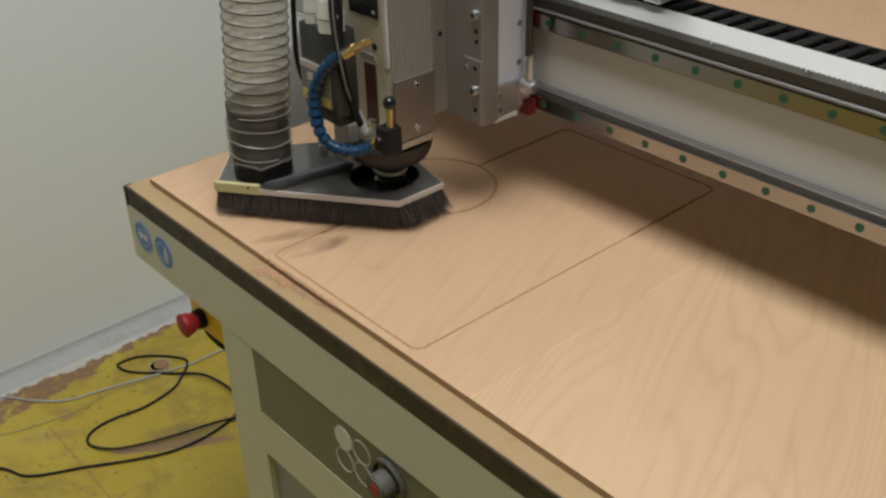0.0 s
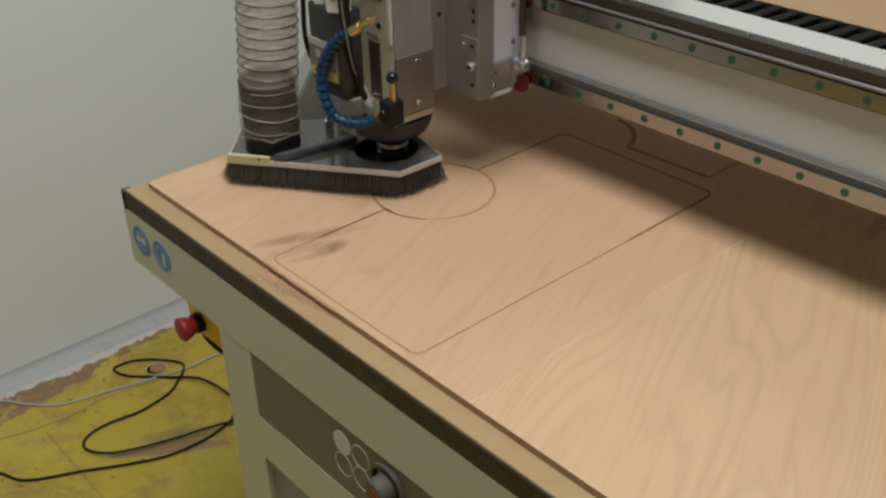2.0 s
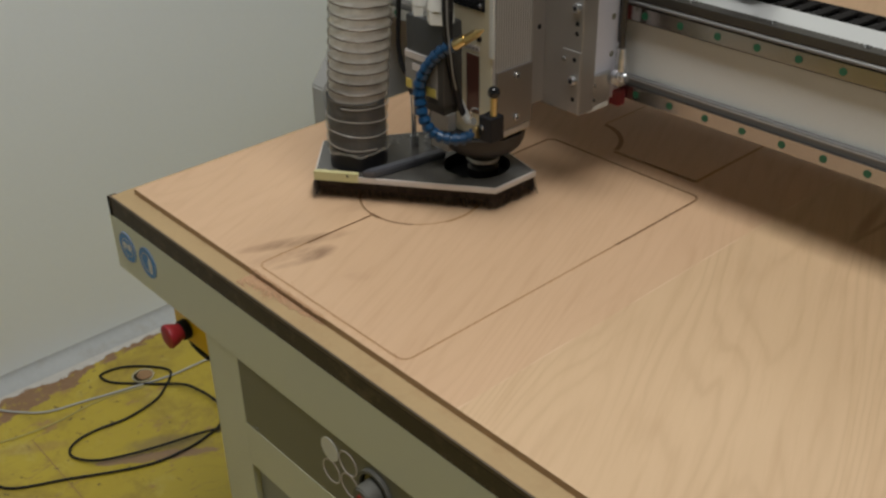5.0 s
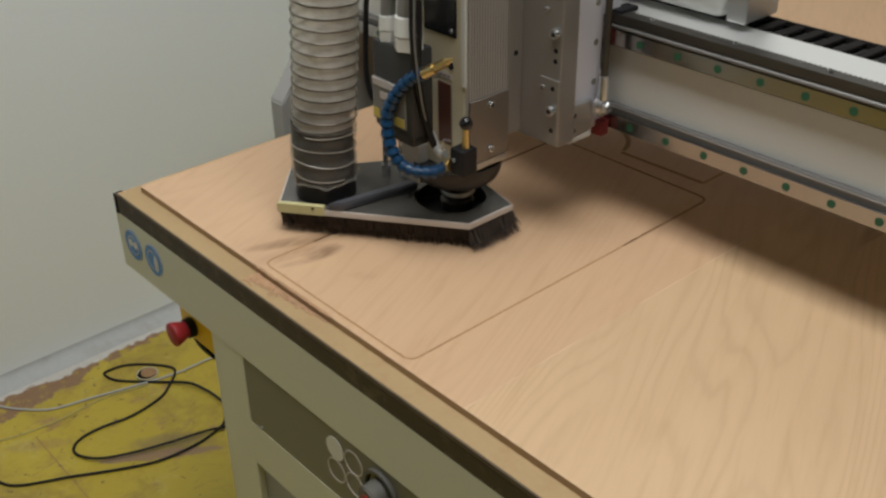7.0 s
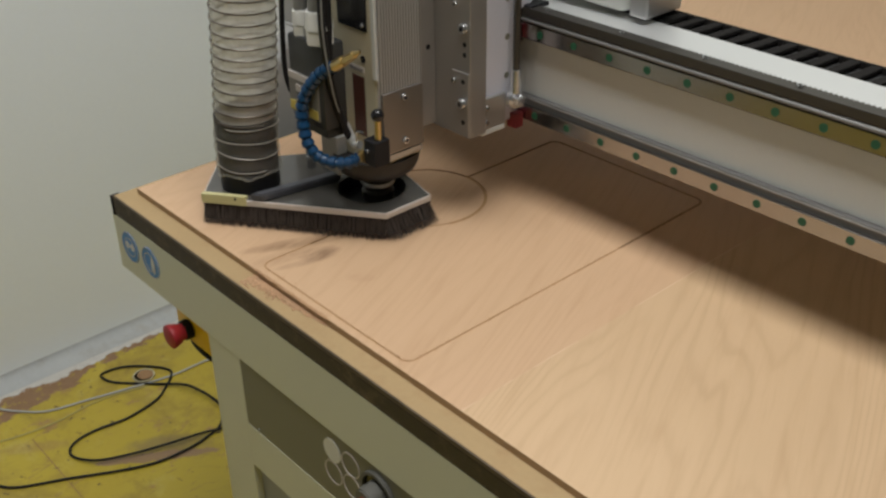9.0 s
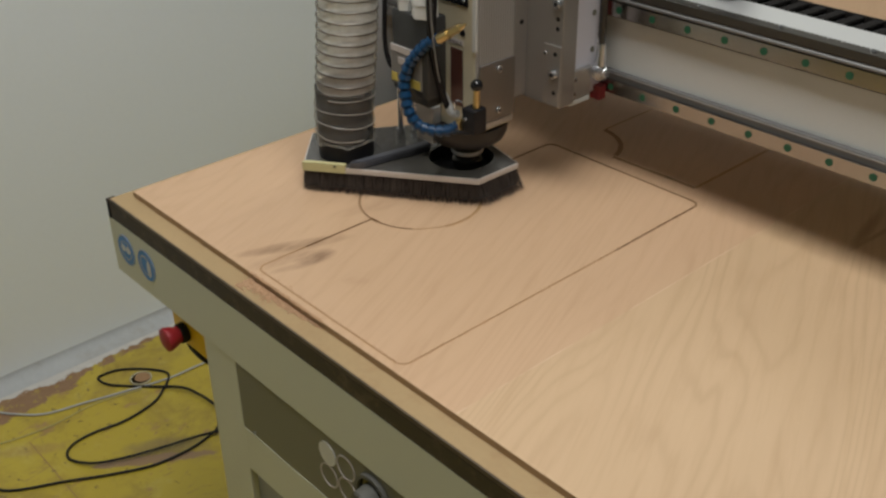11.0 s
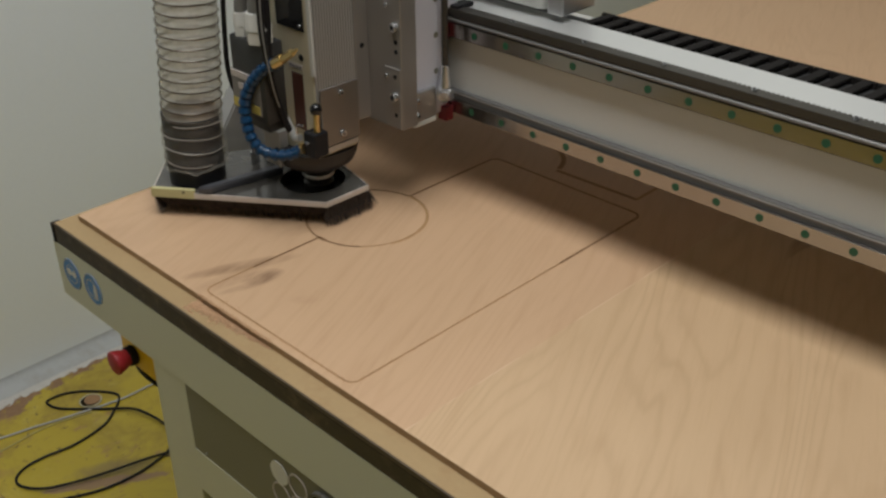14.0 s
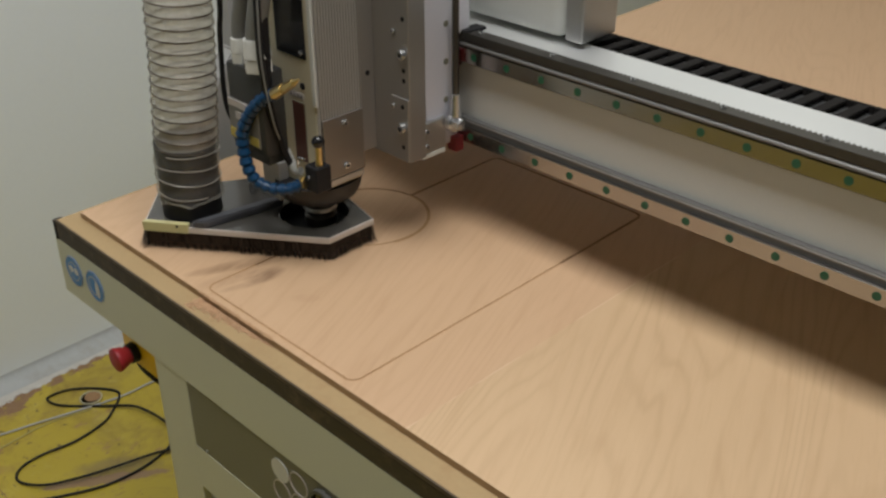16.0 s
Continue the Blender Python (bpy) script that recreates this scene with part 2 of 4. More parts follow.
PLY = plywood_material()
CUT = surface("routed_wood", (0.33, 0.195, 0.095), 0.8, 0, 0.35, 130, 20, 0.3)
DUSTY = surface("dust_filled_cut", (0.44, 0.265, 0.12), 0.85, 0, 0.3, 170, 30, 0.3)
PLYEDGE = surface("plywood_edge", (0.42, 0.27, 0.14), 0.7, 0, 0.3, 1.0, 5, 0.2, (30, 30, 900))
MDF = surface("raw_mdf", (0.41, 0.29, 0.15), 0.8, 0, 0.10, 160, 9, 0.15, None, 0.3, (0.33, 0.2, 0.1), 0.35)
BEDEDGE = surface("dark_phenolic_edge", (0.062, 0.046, 0.030), 0.6, 0, 0.4, 45, 12, 0.3, (1, 1, 6), 0.4, (0.15, 0.105, 0.065), 0.7)
WORN = surface("rubbed_brown_edge", (0.115, 0.082, 0.055), 0.6, 0, 0.35, 70, 14, 0.2, None, 0.4, (0.03, 0.022, 0.015), 0.6)
GREYPAINT = surface("grey_green_powder_coat", (0.65, 0.655, 0.52), 0.5, 0, 0.04, 400, 2.5, 0.12)
DARKPAINT = surface("dark_grey_powder_coat", (0.190, 0.184, 0.140), 0.5, 0, 0.05, 400, 3, 0.12)
SWITCH = surface("mid_grey_plastic", (0.12, 0.117, 0.10), 0.6, 0, 0.06, 200, 6, 0.05)
UPRIGHT = surface("mid_grey_powder_coat", (0.33, 0.33, 0.32), 0.5, 0, 0.05, 300, 3, 0.1)
INNER = surface("shaded_cabinet_steel", (0.34, 0.36, 0.39), 0.5, 0, 0.06, 200, 4, 0.05)
ALU = surface("milled_aluminium", (0.52, 0.52, 0.515), 0.36, 0.85, 0.06, 1.0, 5, 0.06, (30, 400, 400))
ALUTOP = surface("drawn_aluminium", (0.72, 0.73, 0.72), 0.40, 0.68, 0.03, 1.0, 3, 0.05, (6, 500, 500))
PLATE = surface("ground_steel_plate", (0.27, 0.245, 0.22), 0.4, 0.8, 0.06, 1.0, 6, 0.05, (300, 300, 20))
FINS = surface("anodised_fins", (0.50, 0.49, 0.475), 0.45, 0.6, 0.06, 1.0, 8, 0.05, (300, 300, 12))
ZSTEEL = surface("machined_steel", (0.345, 0.33, 0.31), 0.42, 0.7, 0.06, 1.0, 6, 0.05, (200, 200, 20))
LIP = surface("bright_ledge", (0.20, 0.195, 0.185), 0.5, 0.6, 0.05, 1.0, 5, 0.04, (6, 300, 300))
RAIL = surface("polished_rail", (0.40, 0.385, 0.37), 0.2, 1.0, 0.05, 1.0, 4, 0.0, (4, 300, 300))
RACK = surface("rack_steel", (0.088, 0.082, 0.072), 0.42, 0.8, 0.12, 120, 12, 0.1)
DARKSLOT = surface("dark_anodised", (0.10, 0.095, 0.095), 0.45, 0.6, 0.1, 90, 6, 0.05)
CHAIN = surface("dull_chain_plastic", (0.017, 0.0155, 0.0145), 0.8, 0, 0.25, 90, 12, 0.1, None, 0.1)
LEDGE = surface("grey_anodised_seat", (0.20, 0.195, 0.19), 0.45, 0.5, 0.1, 90, 6, 0.05)
WHITEPAINT = surface("off_white_enamel", (0.58, 0.585, 0.55), 0.42, 0, 0.03, 200, 3, 0.04)
COLUMN = surface("white_blue_enamel", (0.66, 0.66, 0.72), 0.35, 0.2, 0.03, 200, 4, 0.03)
BEIGE = surface("beige_enamel", (0.55, 0.50, 0.36), 0.42, 0, 0.04, 160, 5, 0.05)
BLACK = surface("black_plastic", (0.014, 0.014, 0.016), 0.5, 0, 0.2, 120, 10, 0.06, None, 0.22)
BLACKGLOSS = surface("black_gloss", (0.012, 0.012, 0.013), 0.15, 0, 0.2, 60, 10, 0.0)
NOSE = surface("blackened_steel", (0.024, 0.021, 0.019), 0.5, 0.0, 0.2, 90, 12, 0.06)
CHARCOAL = surface("charcoal_housing", (0.030, 0.031, 0.031), 0.5, 0, 0.15, 160, 8, 0.08)
GREYCABLE = surface("grey_cable", (0.20, 0.20, 0.195), 0.55, 0, 0.08, 90, 8, 0.1)
PALELEAD = surface("pale_grey_lead", (0.42, 0.42, 0.40), 0.55, 0, 0.1, 90, 8, 0.1)
BLUE = surface("blue_hose_plastic", (0.007, 0.045, 0.11), 0.34, 0, 0.12, 90, 9, 0.04)
SIGNBLUE = surface("sign_blue", (0.04, 0.22, 0.55), 0.4, 0, 0.06, 90, 9, 0.0)
BRASS = surface("brass", (0.66, 0.52, 0.26), 0.34, 1.0, 0.08, 90, 9, 0.03)
CHROME = surface("bright_zinc", (0.66, 0.67, 0.68), 0.22, 0.9, 0.06, 80, 9, 0.02)
RED = surface("red_plastic", (0.33, 0.016, 0.025), 0.5, 0, 0.1, 80, 9, 0.05)
REDPART = surface("red_wiper", (0.18, 0.016, 0.02), 0.5, 0, 0.1, 80, 9, 0.05)
YELLOW = surface("yellow_plastic", (0.85, 0.53, 0.012), 0.42, 0, 0.07, 80, 9, 0.04)
WHITEPL = surface("white_plastic", (0.68, 0.68, 0.65), 0.4, 0, 0.05, 60, 9, 0.03)
LABEL = surface("pale_label", (0.52, 0.47, 0.44), 0.5, 0, 0.08, 90, 12, 0.0)
LABELY = surface("yellow_label", (0.55, 0.44, 0.10), 0.5, 0, 0.1, 90, 12, 0.0)
LABELG = surface("grey_label", (0.20, 0.19, 0.18), 0.5, 0, 0.1, 90, 12, 0.0)
BROWN = surface("brown_window", (0.10, 0.038, 0.028), 0.3, 0, 0.2, 60, 10, 0.0)
GREEN = surface("green_cap", (0.012, 0.085, 0.04), 0.5, 0, 0.12, 80, 9, 0.0)
BRISTLE = surface("brown_bristle", (0.060, 0.043, 0.032), 0.75, 0, 0.6, 160, 40, 0.0)
BRISTLECORE = surface("bristle_core", (0.018, 0.013, 0.010), 0.9, 0, 0.4, 200, 40, 0.4)
GLOSSTOP = surface("smoked_acrylic", (0.075, 0.071, 0.064), 0.09, 0, 0.1, 60, 6, 0.0, None, 1.0, (0.16, 0.14, 0.11), 0.25)
STRIP = surface("pale_brush_holder", (0.60, 0.55, 0.50), 0.45, 0.1, 0.05, 100, 9, 0.05)
STRIPY = surface("yellowed_tape", (0.56, 0.52, 0.27), 0.45, 0, 0.06, 80, 9, 0.04)
BAR = surface("slate_bar", (0.085, 0.088, 0.10), 0.45, 0.2, 0.1, 90, 9, 0.04)
CLEAR = clear_plastic("clear_hose_wall", (0.80, 0.76, 0.70), 0.21)
CLEARLOW = clear_plastic("clear_hose_cuff", (0.46, 0.44, 0.40), 0.0)
# paler than the hose wire: the cuff's plastic highlights put into the colour
CUFFGLINT = surface("cuff_glint", (0.27, 0.25, 0.22), 0.3, 0.1, 0.2, 60, 9, 0.0)
WIRE = surface("hose_wire", (0.11, 0.09, 0.07), 0.4, 0.5, 0.2, 60, 9, 0.0)
WALL = surface("white_wall_paint", (0.83, 0.87, 0.88), 0.65, 0, 0.025, 110, 1.3, 0.12)
COVE = surface("grey_cove_paint", (0.47, 0.485, 0.485), 0.7, 0, 0.12, 60, 5, 0.3, None, 0.3, (0.36, 0.33, 0.29), 0.5)
# greys of the unseen walls and ceiling, darkened to keep bounced light low
DIMWALL = surface("low_bounce_wall_grey", (0.15, 0.15, 0.13), 0.7, 0, 0.03, 80, 1, 0.1)
DIMCEIL = surface("low_bounce_ceiling_grey", (0.24, 0.24, 0.215), 0.8, 0, 0.03, 60, 1, 0.05)
DUST = surface("wood_chips", (0.60, 0.38, 0.22), 0.9, 0, 0.45, 400, 60, 0.0)
SOCKET = surface("dirty_white_plastic", (0.46, 0.42, 0.27), 0.6, 0, 0.12, 90, 20, 0.1)
FLOOR = floor_material()

# ---- building helpers; lengths from the plywood's corner, z from its upper face ----
ORIGIN = {}


def thing(name, at, label, category, group="", kind=""):
    ob = new(name)
    ob.empty_display_size = 0.05
    ob.location = (at[0], at[1], at[2] + TOP)
    ORIGIN[ob] = Vector(at)
    return tagged(ob, label, category, group, kind)


def part(name, bm, material, parent, label="", smooth=False):
    """Links bm as one mesh under a thing or under a part."""
    me = bpy.data.meshes.new(name)
    root = parent
    while root.parent:
        root = root.parent
    bmesh.ops.translate(bm, verts=bm.verts, vec=-ORIGIN[root])
    bmesh.ops.recalc_face_normals(bm, faces=bm.faces)
    for fc in bm.faces:
        fc.smooth = smooth
    bm.to_mesh(me)
    bm.free()
    for mt in material if isinstance(material, list) else [material]:
        me.materials.append(mt)
    if smooth:
        me.set_sharp_from_angle(angle=radians(38))
    ob = new(name, me)
    ob.parent = parent
    if label:
        tagged(ob, label)
    return ob


def single(name, bm, material, label, category, kind="", group="", smooth=False):
    """A top-level thing or piece of the setting that is one mesh."""
    me = bpy.data.meshes.new(name)
    bmesh.ops.recalc_face_normals(bm, faces=bm.faces)
    for fc in bm.faces:
        fc.smooth = smooth
    bm.to_mesh(me)
    bm.free()
    for mt in material if isinstance(material, list) else [material]:
        me.materials.append(mt)
    if smooth:
        me.set_sharp_from_angle(angle=radians(38))
    ob = new(name, me)
    ob.location = (0, 0, TOP)
    return tagged(ob, label, category, group, kind)


def box(x0, x1, y0, y1, z0, z1, bevel=0.0015, bm=None, seg=2):
    own = bmesh.new()
    bmesh.ops.create_cube(own, size=1)
    bmesh.ops.transform(own, verts=own.verts, matrix=Matrix.Translation(((x0 + x1) / 2, (y0 + y1) / 2, (z0 + z1) / 2)) @ Matrix.Diagonal((x1 - x0, y1 - y0, z1 - z0, 1)))
    if bevel:
        bmesh.ops.bevel(own, geom=own.edges[:], offset=bevel, segments=seg, affect="EDGES", profile=0.5)
    return merge(bm, own)


def merge(bm, own):
    if bm is None:
        return own
    me = bpy.data.meshes.new("temporary")
    own.to_mesh(me)
    own.free()
    bm.from_mesh(me)
    bpy.data.meshes.remove(me)
    return bm


def rod(p0, p1, r0, r1=None, n=20, bevel=0.0, bm=None):
    p0, p1 = Vector(p0), Vector(p1)
    own = bmesh.new()
    bmesh.ops.create_cone(own, cap_ends=True, segments=n, radius1=r0, radius2=r0 if r1 is None else r1, depth=(p1 - p0).length)
    if bevel:
        caps = [e for e in own.edges if abs(e.verts[0].co.z - e.verts[1].co.z) < 1e-6]
        bmesh.ops.bevel(own, geom=caps, offset=bevel, segments=2, affect="EDGES")
    bmesh.ops.transform(own, verts=own.verts, matrix=Matrix.Translation((p0 + p1) / 2) @ (p1 - p0).to_track_quat("Z", "Y").to_matrix().to_4x4())
    return merge(bm, own)


def ball(p, r, bm=None, n=18):
    own = bmesh.new()
    bmesh.ops.create_uvsphere(own, u_segments=n, v_segments=n // 2 + 2, radius=r)
    bmesh.ops.translate(own, verts=own.verts, vec=p)
    return merge(bm, own)


def glide(points, steps=8):
    """A smooth line through the points."""
    p = [Vector(q) for q in points]
    p = [p[0] * 2 - p[1]] + p + [p[-1] * 2 - p[-2]]
    out = []
    for i in range(1, len(p) - 2):
        for k in range(steps):
            t = k / steps
            a, b, c, d = p[i - 1:i + 3]
            out.append(0.5 * ((2 * b) + (c - a) * t + (2 * a - 5 * b + 4 * c - d) * t * t + (3 * b - a - 3 * c + d) * t ** 3))
    return out + [p[-2]]


def tube(points, r, n=10, bm=None):
    """A tube along the points; r is a number or a function of the share of the way."""
    own = bmesh.new()
    pts = [Vector(q) for q in points]
    side, rings = None, []
    for i, q in enumerate(pts):
        way = (pts[min(i + 1, len(pts) - 1)] - pts[max(i - 1, 0)]).normalized()
        if side is None:
            side = way.orthogonal().normalized()
        side = (side - way * side.dot(way)).normalized()
        other = way.cross(side)
        rad = r(i / (len(pts) - 1)) if callable(r) else r
        rings.append([own.verts.new(q + rad * (math.cos(a) * side + math.sin(a) * other)) for a in (2 * math.pi * k / n for k in range(n))])
    for a, b in zip(rings, rings[1:]):
        for k in range(n):
            own.faces.new((a[k], a[(k + 1) % n], b[(k + 1) % n], b[k]))
    own.faces.new(rings[0][::-1])
    own.faces.new(rings[-1])
    return merge(bm, own)


def lathe(centre, profile, n=40, bm=None, caps=True):
    """A turned form round the vertical through centre, from (radius, z) pairs."""
    own = bmesh.new()
    rings = [[own.verts.new((centre[0] + r * math.cos(2 * math.pi * k / n), centre[1] + r * math.sin(2 * math.pi * k / n), z)) for k in range(n)] for r, z in profile]
    for a, b in zip(rings, rings[1:]):
        for k in range(n):
            own.faces.new((a[k], a[(k + 1) % n], b[(k + 1) % n], b[k]))
    if caps:
        own.faces.new(rings[0][::-1])
        own.faces.new(rings[-1])
    return merge(bm, own)


def prism(outline, lo, hi, axis="z", bevel=0.0, bm=None):
    """An outline pulled from lo to hi along an axis; the outline's pairs are the other two axes in order."""
    own = bmesh.new()
    put = {"z": lambda a, b, c: (a, b, c), "y": lambda a, b, c: (a, c, b), "x": lambda a, b, c: (c, a, b)}[axis]
    low = [own.verts.new(put(a, b, lo)) for a, b in outline]
    high = [own.verts.new(put(a, b, hi)) for a, b in outline]
    own.faces.new(low[::-1])
    own.faces.new(high)
    for i in range(len(low)):
        j = (i + 1) % len(low)
        own.faces.new((low[i], low[j], high[j], high[i]))
    bmesh.ops.recalc_face_normals(own, faces=own.faces)
    if bevel:
        bmesh.ops.bevel(own, geom=own.edges[:], offset=bevel, segments=2, affect="EDGES")
    return merge(bm, own)


def ring_bm(centre, r_out, r_in, y0, y1, n=32, axis="y", bm=None):
    """A flat ring whose axis runs along y (or z)."""
    own = bmesh.new()
    put = (lambda a, b, c: (centre[0] + a, c, centre[1] + b)) if axis == "y" else (lambda a, b, c: (centre[0] + a, centre[1] + b, c))
    loops = []
    for r, c in ((r_out, y0), (r_out, y1), (r_in, y1), (r_in, y0)):
        loops.append([own.verts.new(put(r * math.cos(2 * math.pi * k / n), r * math.sin(2 * math.pi * k / n), c)) for k in range(n)])
    for i in range(4):
        a, b = loops[i], loops[(i + 1) % 4]
        for k in range(n):
            own.faces.new((a[k], a[(k + 1) % n], b[(k + 1) % n], b[k]))
    return merge(bm, own)


def screw(parent, at, axis, r=0.005, material=None, name="screw"):
    """A socket head screw seen from its head; axis points out of the surface."""
    a, v = Vector(at), Vector(axis)
    bm = rod(a, a + v * r * 0.9, r, r * 0.9, 16, r * 0.15)
    o = part(name, bm, material or CHROME, parent, smooth=True)
    part("socket", rod(a + v * r * 0.8, a + v * r * 0.96, r * 0.45, None, 6), BLACK, o)
    return o


# ---- setting: floor, walls, ceiling ----
FL = -TOP
single("floor", box(-1.25, 4.2, -4.2, 8.0, FL - 0.12, FL, 0), FLOOR, "worn yellow painted floor with scuffs and brown grime", "floor", "structure")
single("wall_west", box(-1.38, -1.195, -4.2, 8.0, FL - 0.12, FL + 3.3, 0), WALL, "plain painted wall", "wall", "structure")
# unseen walls and ceiling close the room; dark so little light bounces back
single("wall_north", box(-1.195, 4.2, 7.8, 8.0, FL, FL + 3.3, 0), DIMWALL, "plain painted wall", "wall", "structure")
single("wall_east", box(4.0, 4.2, -4.2, 7.8, FL, FL + 3.3, 0), DIMWALL, "plain grey wall out of view, darkened to cut bounced light", "wall", "structure")
single("wall_south", box(-1.195, 4.0, -4.2, -4.0, FL, FL + 3.3, 0), DIMWALL, "plain grey wall out of view, darkened to cut bounced light", "wall", "structure")
single("ceiling", box(-1.195, 4.0, -4.0, 7.8, FL + 3.15 + 0.05, FL + 3.3, 0), DIMCEIL, "ceiling out of view, darkened to cut bounced light", "ceiling", "structure")
cove = [(-1.195, FL + 0.0004), (-1.148, FL + 0.0004)] + [(-1.195 + 0.047 * (1 - math.sin(a)), FL + 0.0004 + 0.026 * (1 - math.cos(a))) for a in (radians(9 * k) for k in range(1, 11))]
single("baseboard", prism(cove, -4.0, 7.8, "y"), COVE, "grey painted coved skirting along the wall", "skirting", "structure", smooth=True)


# ---- the router's table ----
X0, X1, YB = -0.345, 1.30, 3.0          # bed: left end, right end, far end
FRONT = -0.0295
table = thing("router_table", (0.4, 1.2, FL), "grey-green steel frame of a large flatbed router table", "machine table")
part("apron", box(-0.360, X1 + 0.02, FRONT - 0.001, FRONT + 0.05, -0.143, -0.046, 0.0005), GREYPAINT, table, "grey-green powder-coated front apron")
part("side_apron", box(-0.360, -0.31, FRONT + 0.05, YB, -0.143, -0.046, 0.003), GREYPAINT, table)
part("bed_edge", box(-0.350, X1, FRONT - 0.0012, FRONT + 0.03, -0.046, -0.0170, 0.002), BEDEDGE, table, "dark phenolic edge of the bed, worn brown along the top")
part("edge_wear", box(-0.349, X1, FRONT - 0.0017, FRONT + 0.0008, -0.0168, -0.0104, 0.0004), WORN, table, "rubbed brown upper edge of the bed")
part("bed_core", box(-0.346, X1, FRONT + 0.03, YB, -0.046, -0.03, 0.001), BEDEDGE, table)
part("corner_cap", box(-0.3535, -0.3475, FRONT - 0.003, FRONT + 0.012, -0.0455, -0.012, 0.001), BLACK, table)
# posts and recessed fascia of the pedestal
part("leg", box(-0.102, -0.018, FRONT + 0.0005, 0.10, FL, -0.1435, 0.001), GREYPAINT, table)
part("leg", box(0.95, 1.034, FRONT + 0.0005, 0.10, FL, -0.1435, 0.001), GREYPAINT, table)
part("side_panel", box(-0.098, -0.07, 0.10, 2.6, FL + 0.02, -0.1435, 0.001), GREYPAINT, table)
fascia = part("fascia", box(-0.018, 0.95, FRONT + 0.0011, FRONT + 0.02, -0.262, -0.1435, 0.0), DARKPAINT, table, "dark grey recessed control fascia")
part("crossbar", box(-0.018, 0.95, FRONT + 0.0005, 0.05, -0.342, -0.262, 0.0005), GREYPAINT, table)
part("back_panel", box(-0.018, 0.95, FRONT + 0.012, FRONT + 0.022, FL, -0.342, 0.0), INNER, table)
part("side_panel", box(1.006, 1.034, 0.10, 2.6, FL + 0.02, -0.1435, 0.001), GREYPAINT, table)
part("leg", box(-0.102, -0.018, 2.6, 2.72, FL, -0.1435, 0.001), GREYPAINT, table)
part("leg", box(0.95, 1.034, 2.6, 2.72, FL, -0.1435, 0.001), GREYPAINT, table)
part("underframe", box(-0.30, 1.25, 0.12, 2.75, -0.1430, -0.0462, 0.001), GREYPAINT, table)
FY = FRONT + 0.0011
part("fascia_rivet", ball((0.012, FY, -0.256), 0.0028), DARKPAINT, fascia, smooth=True)
for k, (cx, cz) in enumerate(((0.1945, -0.1772), (0.2330, -0.1772), (0.1945, -0.2145), (0.2335, -0.2140))):
    if k == 0:
        part("emblem_disc", rod((cx, FY - 0.0012, cz), (cx, FY, cz), 0.0180, None, 40), WHITEPL, fascia, "pale filled disc of an emblem")
    else:
        part("emblem_ring", ring_bm((cx, cz), 0.0190, 0.0170, FY - 0.0012, FY), LABEL, fascia, "pale ring of an emblem")
# rotary main switch in the fascia
swc = (0.2900, -0.1850)
part("switch_seat", rod((swc[0], FY, swc[1]), (swc[0], FY - 0.0015, swc[1]), 0.0300, None, 40), BLACKGLOSS, fascia, "black seat of the rotary main switch")
part("main_switch", ring_bm(swc, 0.0320, 0.0275, FY - 0.0060, FY, 40), SWITCH, fascia, "grey collar of the rotary main switch", smooth=True)
part("switch_knob", rod((swc[0], FY, swc[1]), (swc[0], FY - 0.025, swc[1]), 0.0195, 0.0180, 40, 0.002), SWITCH, fascia, "grey rotary knob", smooth=True)
part("switch_cap", rod((swc[0], FY - 0.0248, swc[1]), (swc[0], FY - 0.0262, swc[1]), 0.0085, None, 28), RED, fascia, "red centre of the knob")

# blue safety signs on the apron: safety goggles and ear muffs
AY = FRONT - 0.001


def safety_sign(cx, cz, kind):
    s = thing("safety_sign", (cx, AY, cz), "round blue safety sign with white %s pictogram" % kind, "sign", "safety signs")
    part("disc", rod((cx, AY - 0.0010, cz), (cx, AY, cz), 0.0262, None, 48), SIGNBLUE, s)
    part("rim", ring_bm((cx, cz), 0.0258, 0.0249, AY - 0.0014, AY - 0.0009, 48), LABEL, s)
    y0, y1 = AY - 0.0014, AY - 0.0009
    if kind == "goggles":
        part("lens", rod((cx - 0.0072, y0, cz + 0.002), (cx - 0.0072, y1, cz + 0.002), 0.0062, None, 24), WHITEPL, s)
        part("lens", rod((cx + 0.0072, y0, cz + 0.002), (cx + 0.0072, y1, cz + 0.002), 0.0062, None, 24), WHITEPL, s)
        part("head", ring_bm((cx, cz), 0.0165, 0.0152, y0, y1, 32), LABEL, s)
    else:
        bm = prism([(cx + 0.010 + 0.006 * math.cos(a) - 0.002, cz - 0.003 + 0.0145 * math.sin(a)) for a in (radians(20 * k) for k in range(18))], y0, y1, "y")
        part("ear_muff", bm, WHITEPL, s)
        part("head", ring_bm((cx - 0.002, cz), 0.0165, 0.0148, y0, y1, 32), LABEL, s)
    return s


safety_sign(-0.3145, -0.0895, "goggles")
safety_sign(-0.2505, -0.0895, "ear muffs")

# emergency stop under the apron
EX, EZ, EF = -0.193, -0.190, -0.012
estop = thing("emergency_stop", (EX, 0.025, EZ), "red mushroom emergency stop on a yellow box under the apron", "emergency stop")
housing = part("housing", box(EX - 0.039, EX + 0.066, EF, EF + 0.060, -0.216, -0.1435, 0.003), YELLOW, estop, "yellow plastic housing", smooth=True)
part("cover_seam", box(EX - 0.0393, EX + 0.0663, EF + 0.018, EF + 0.019, -0.2163, -0.1440, 0.0), BLACK, housing)
part("collar", rod((EX, EF, EZ), (EX, EF - 0.014, EZ), 0.0165, 0.0158, 32, 0.002), BLACK, estop, "ribbed black collar", smooth=True)
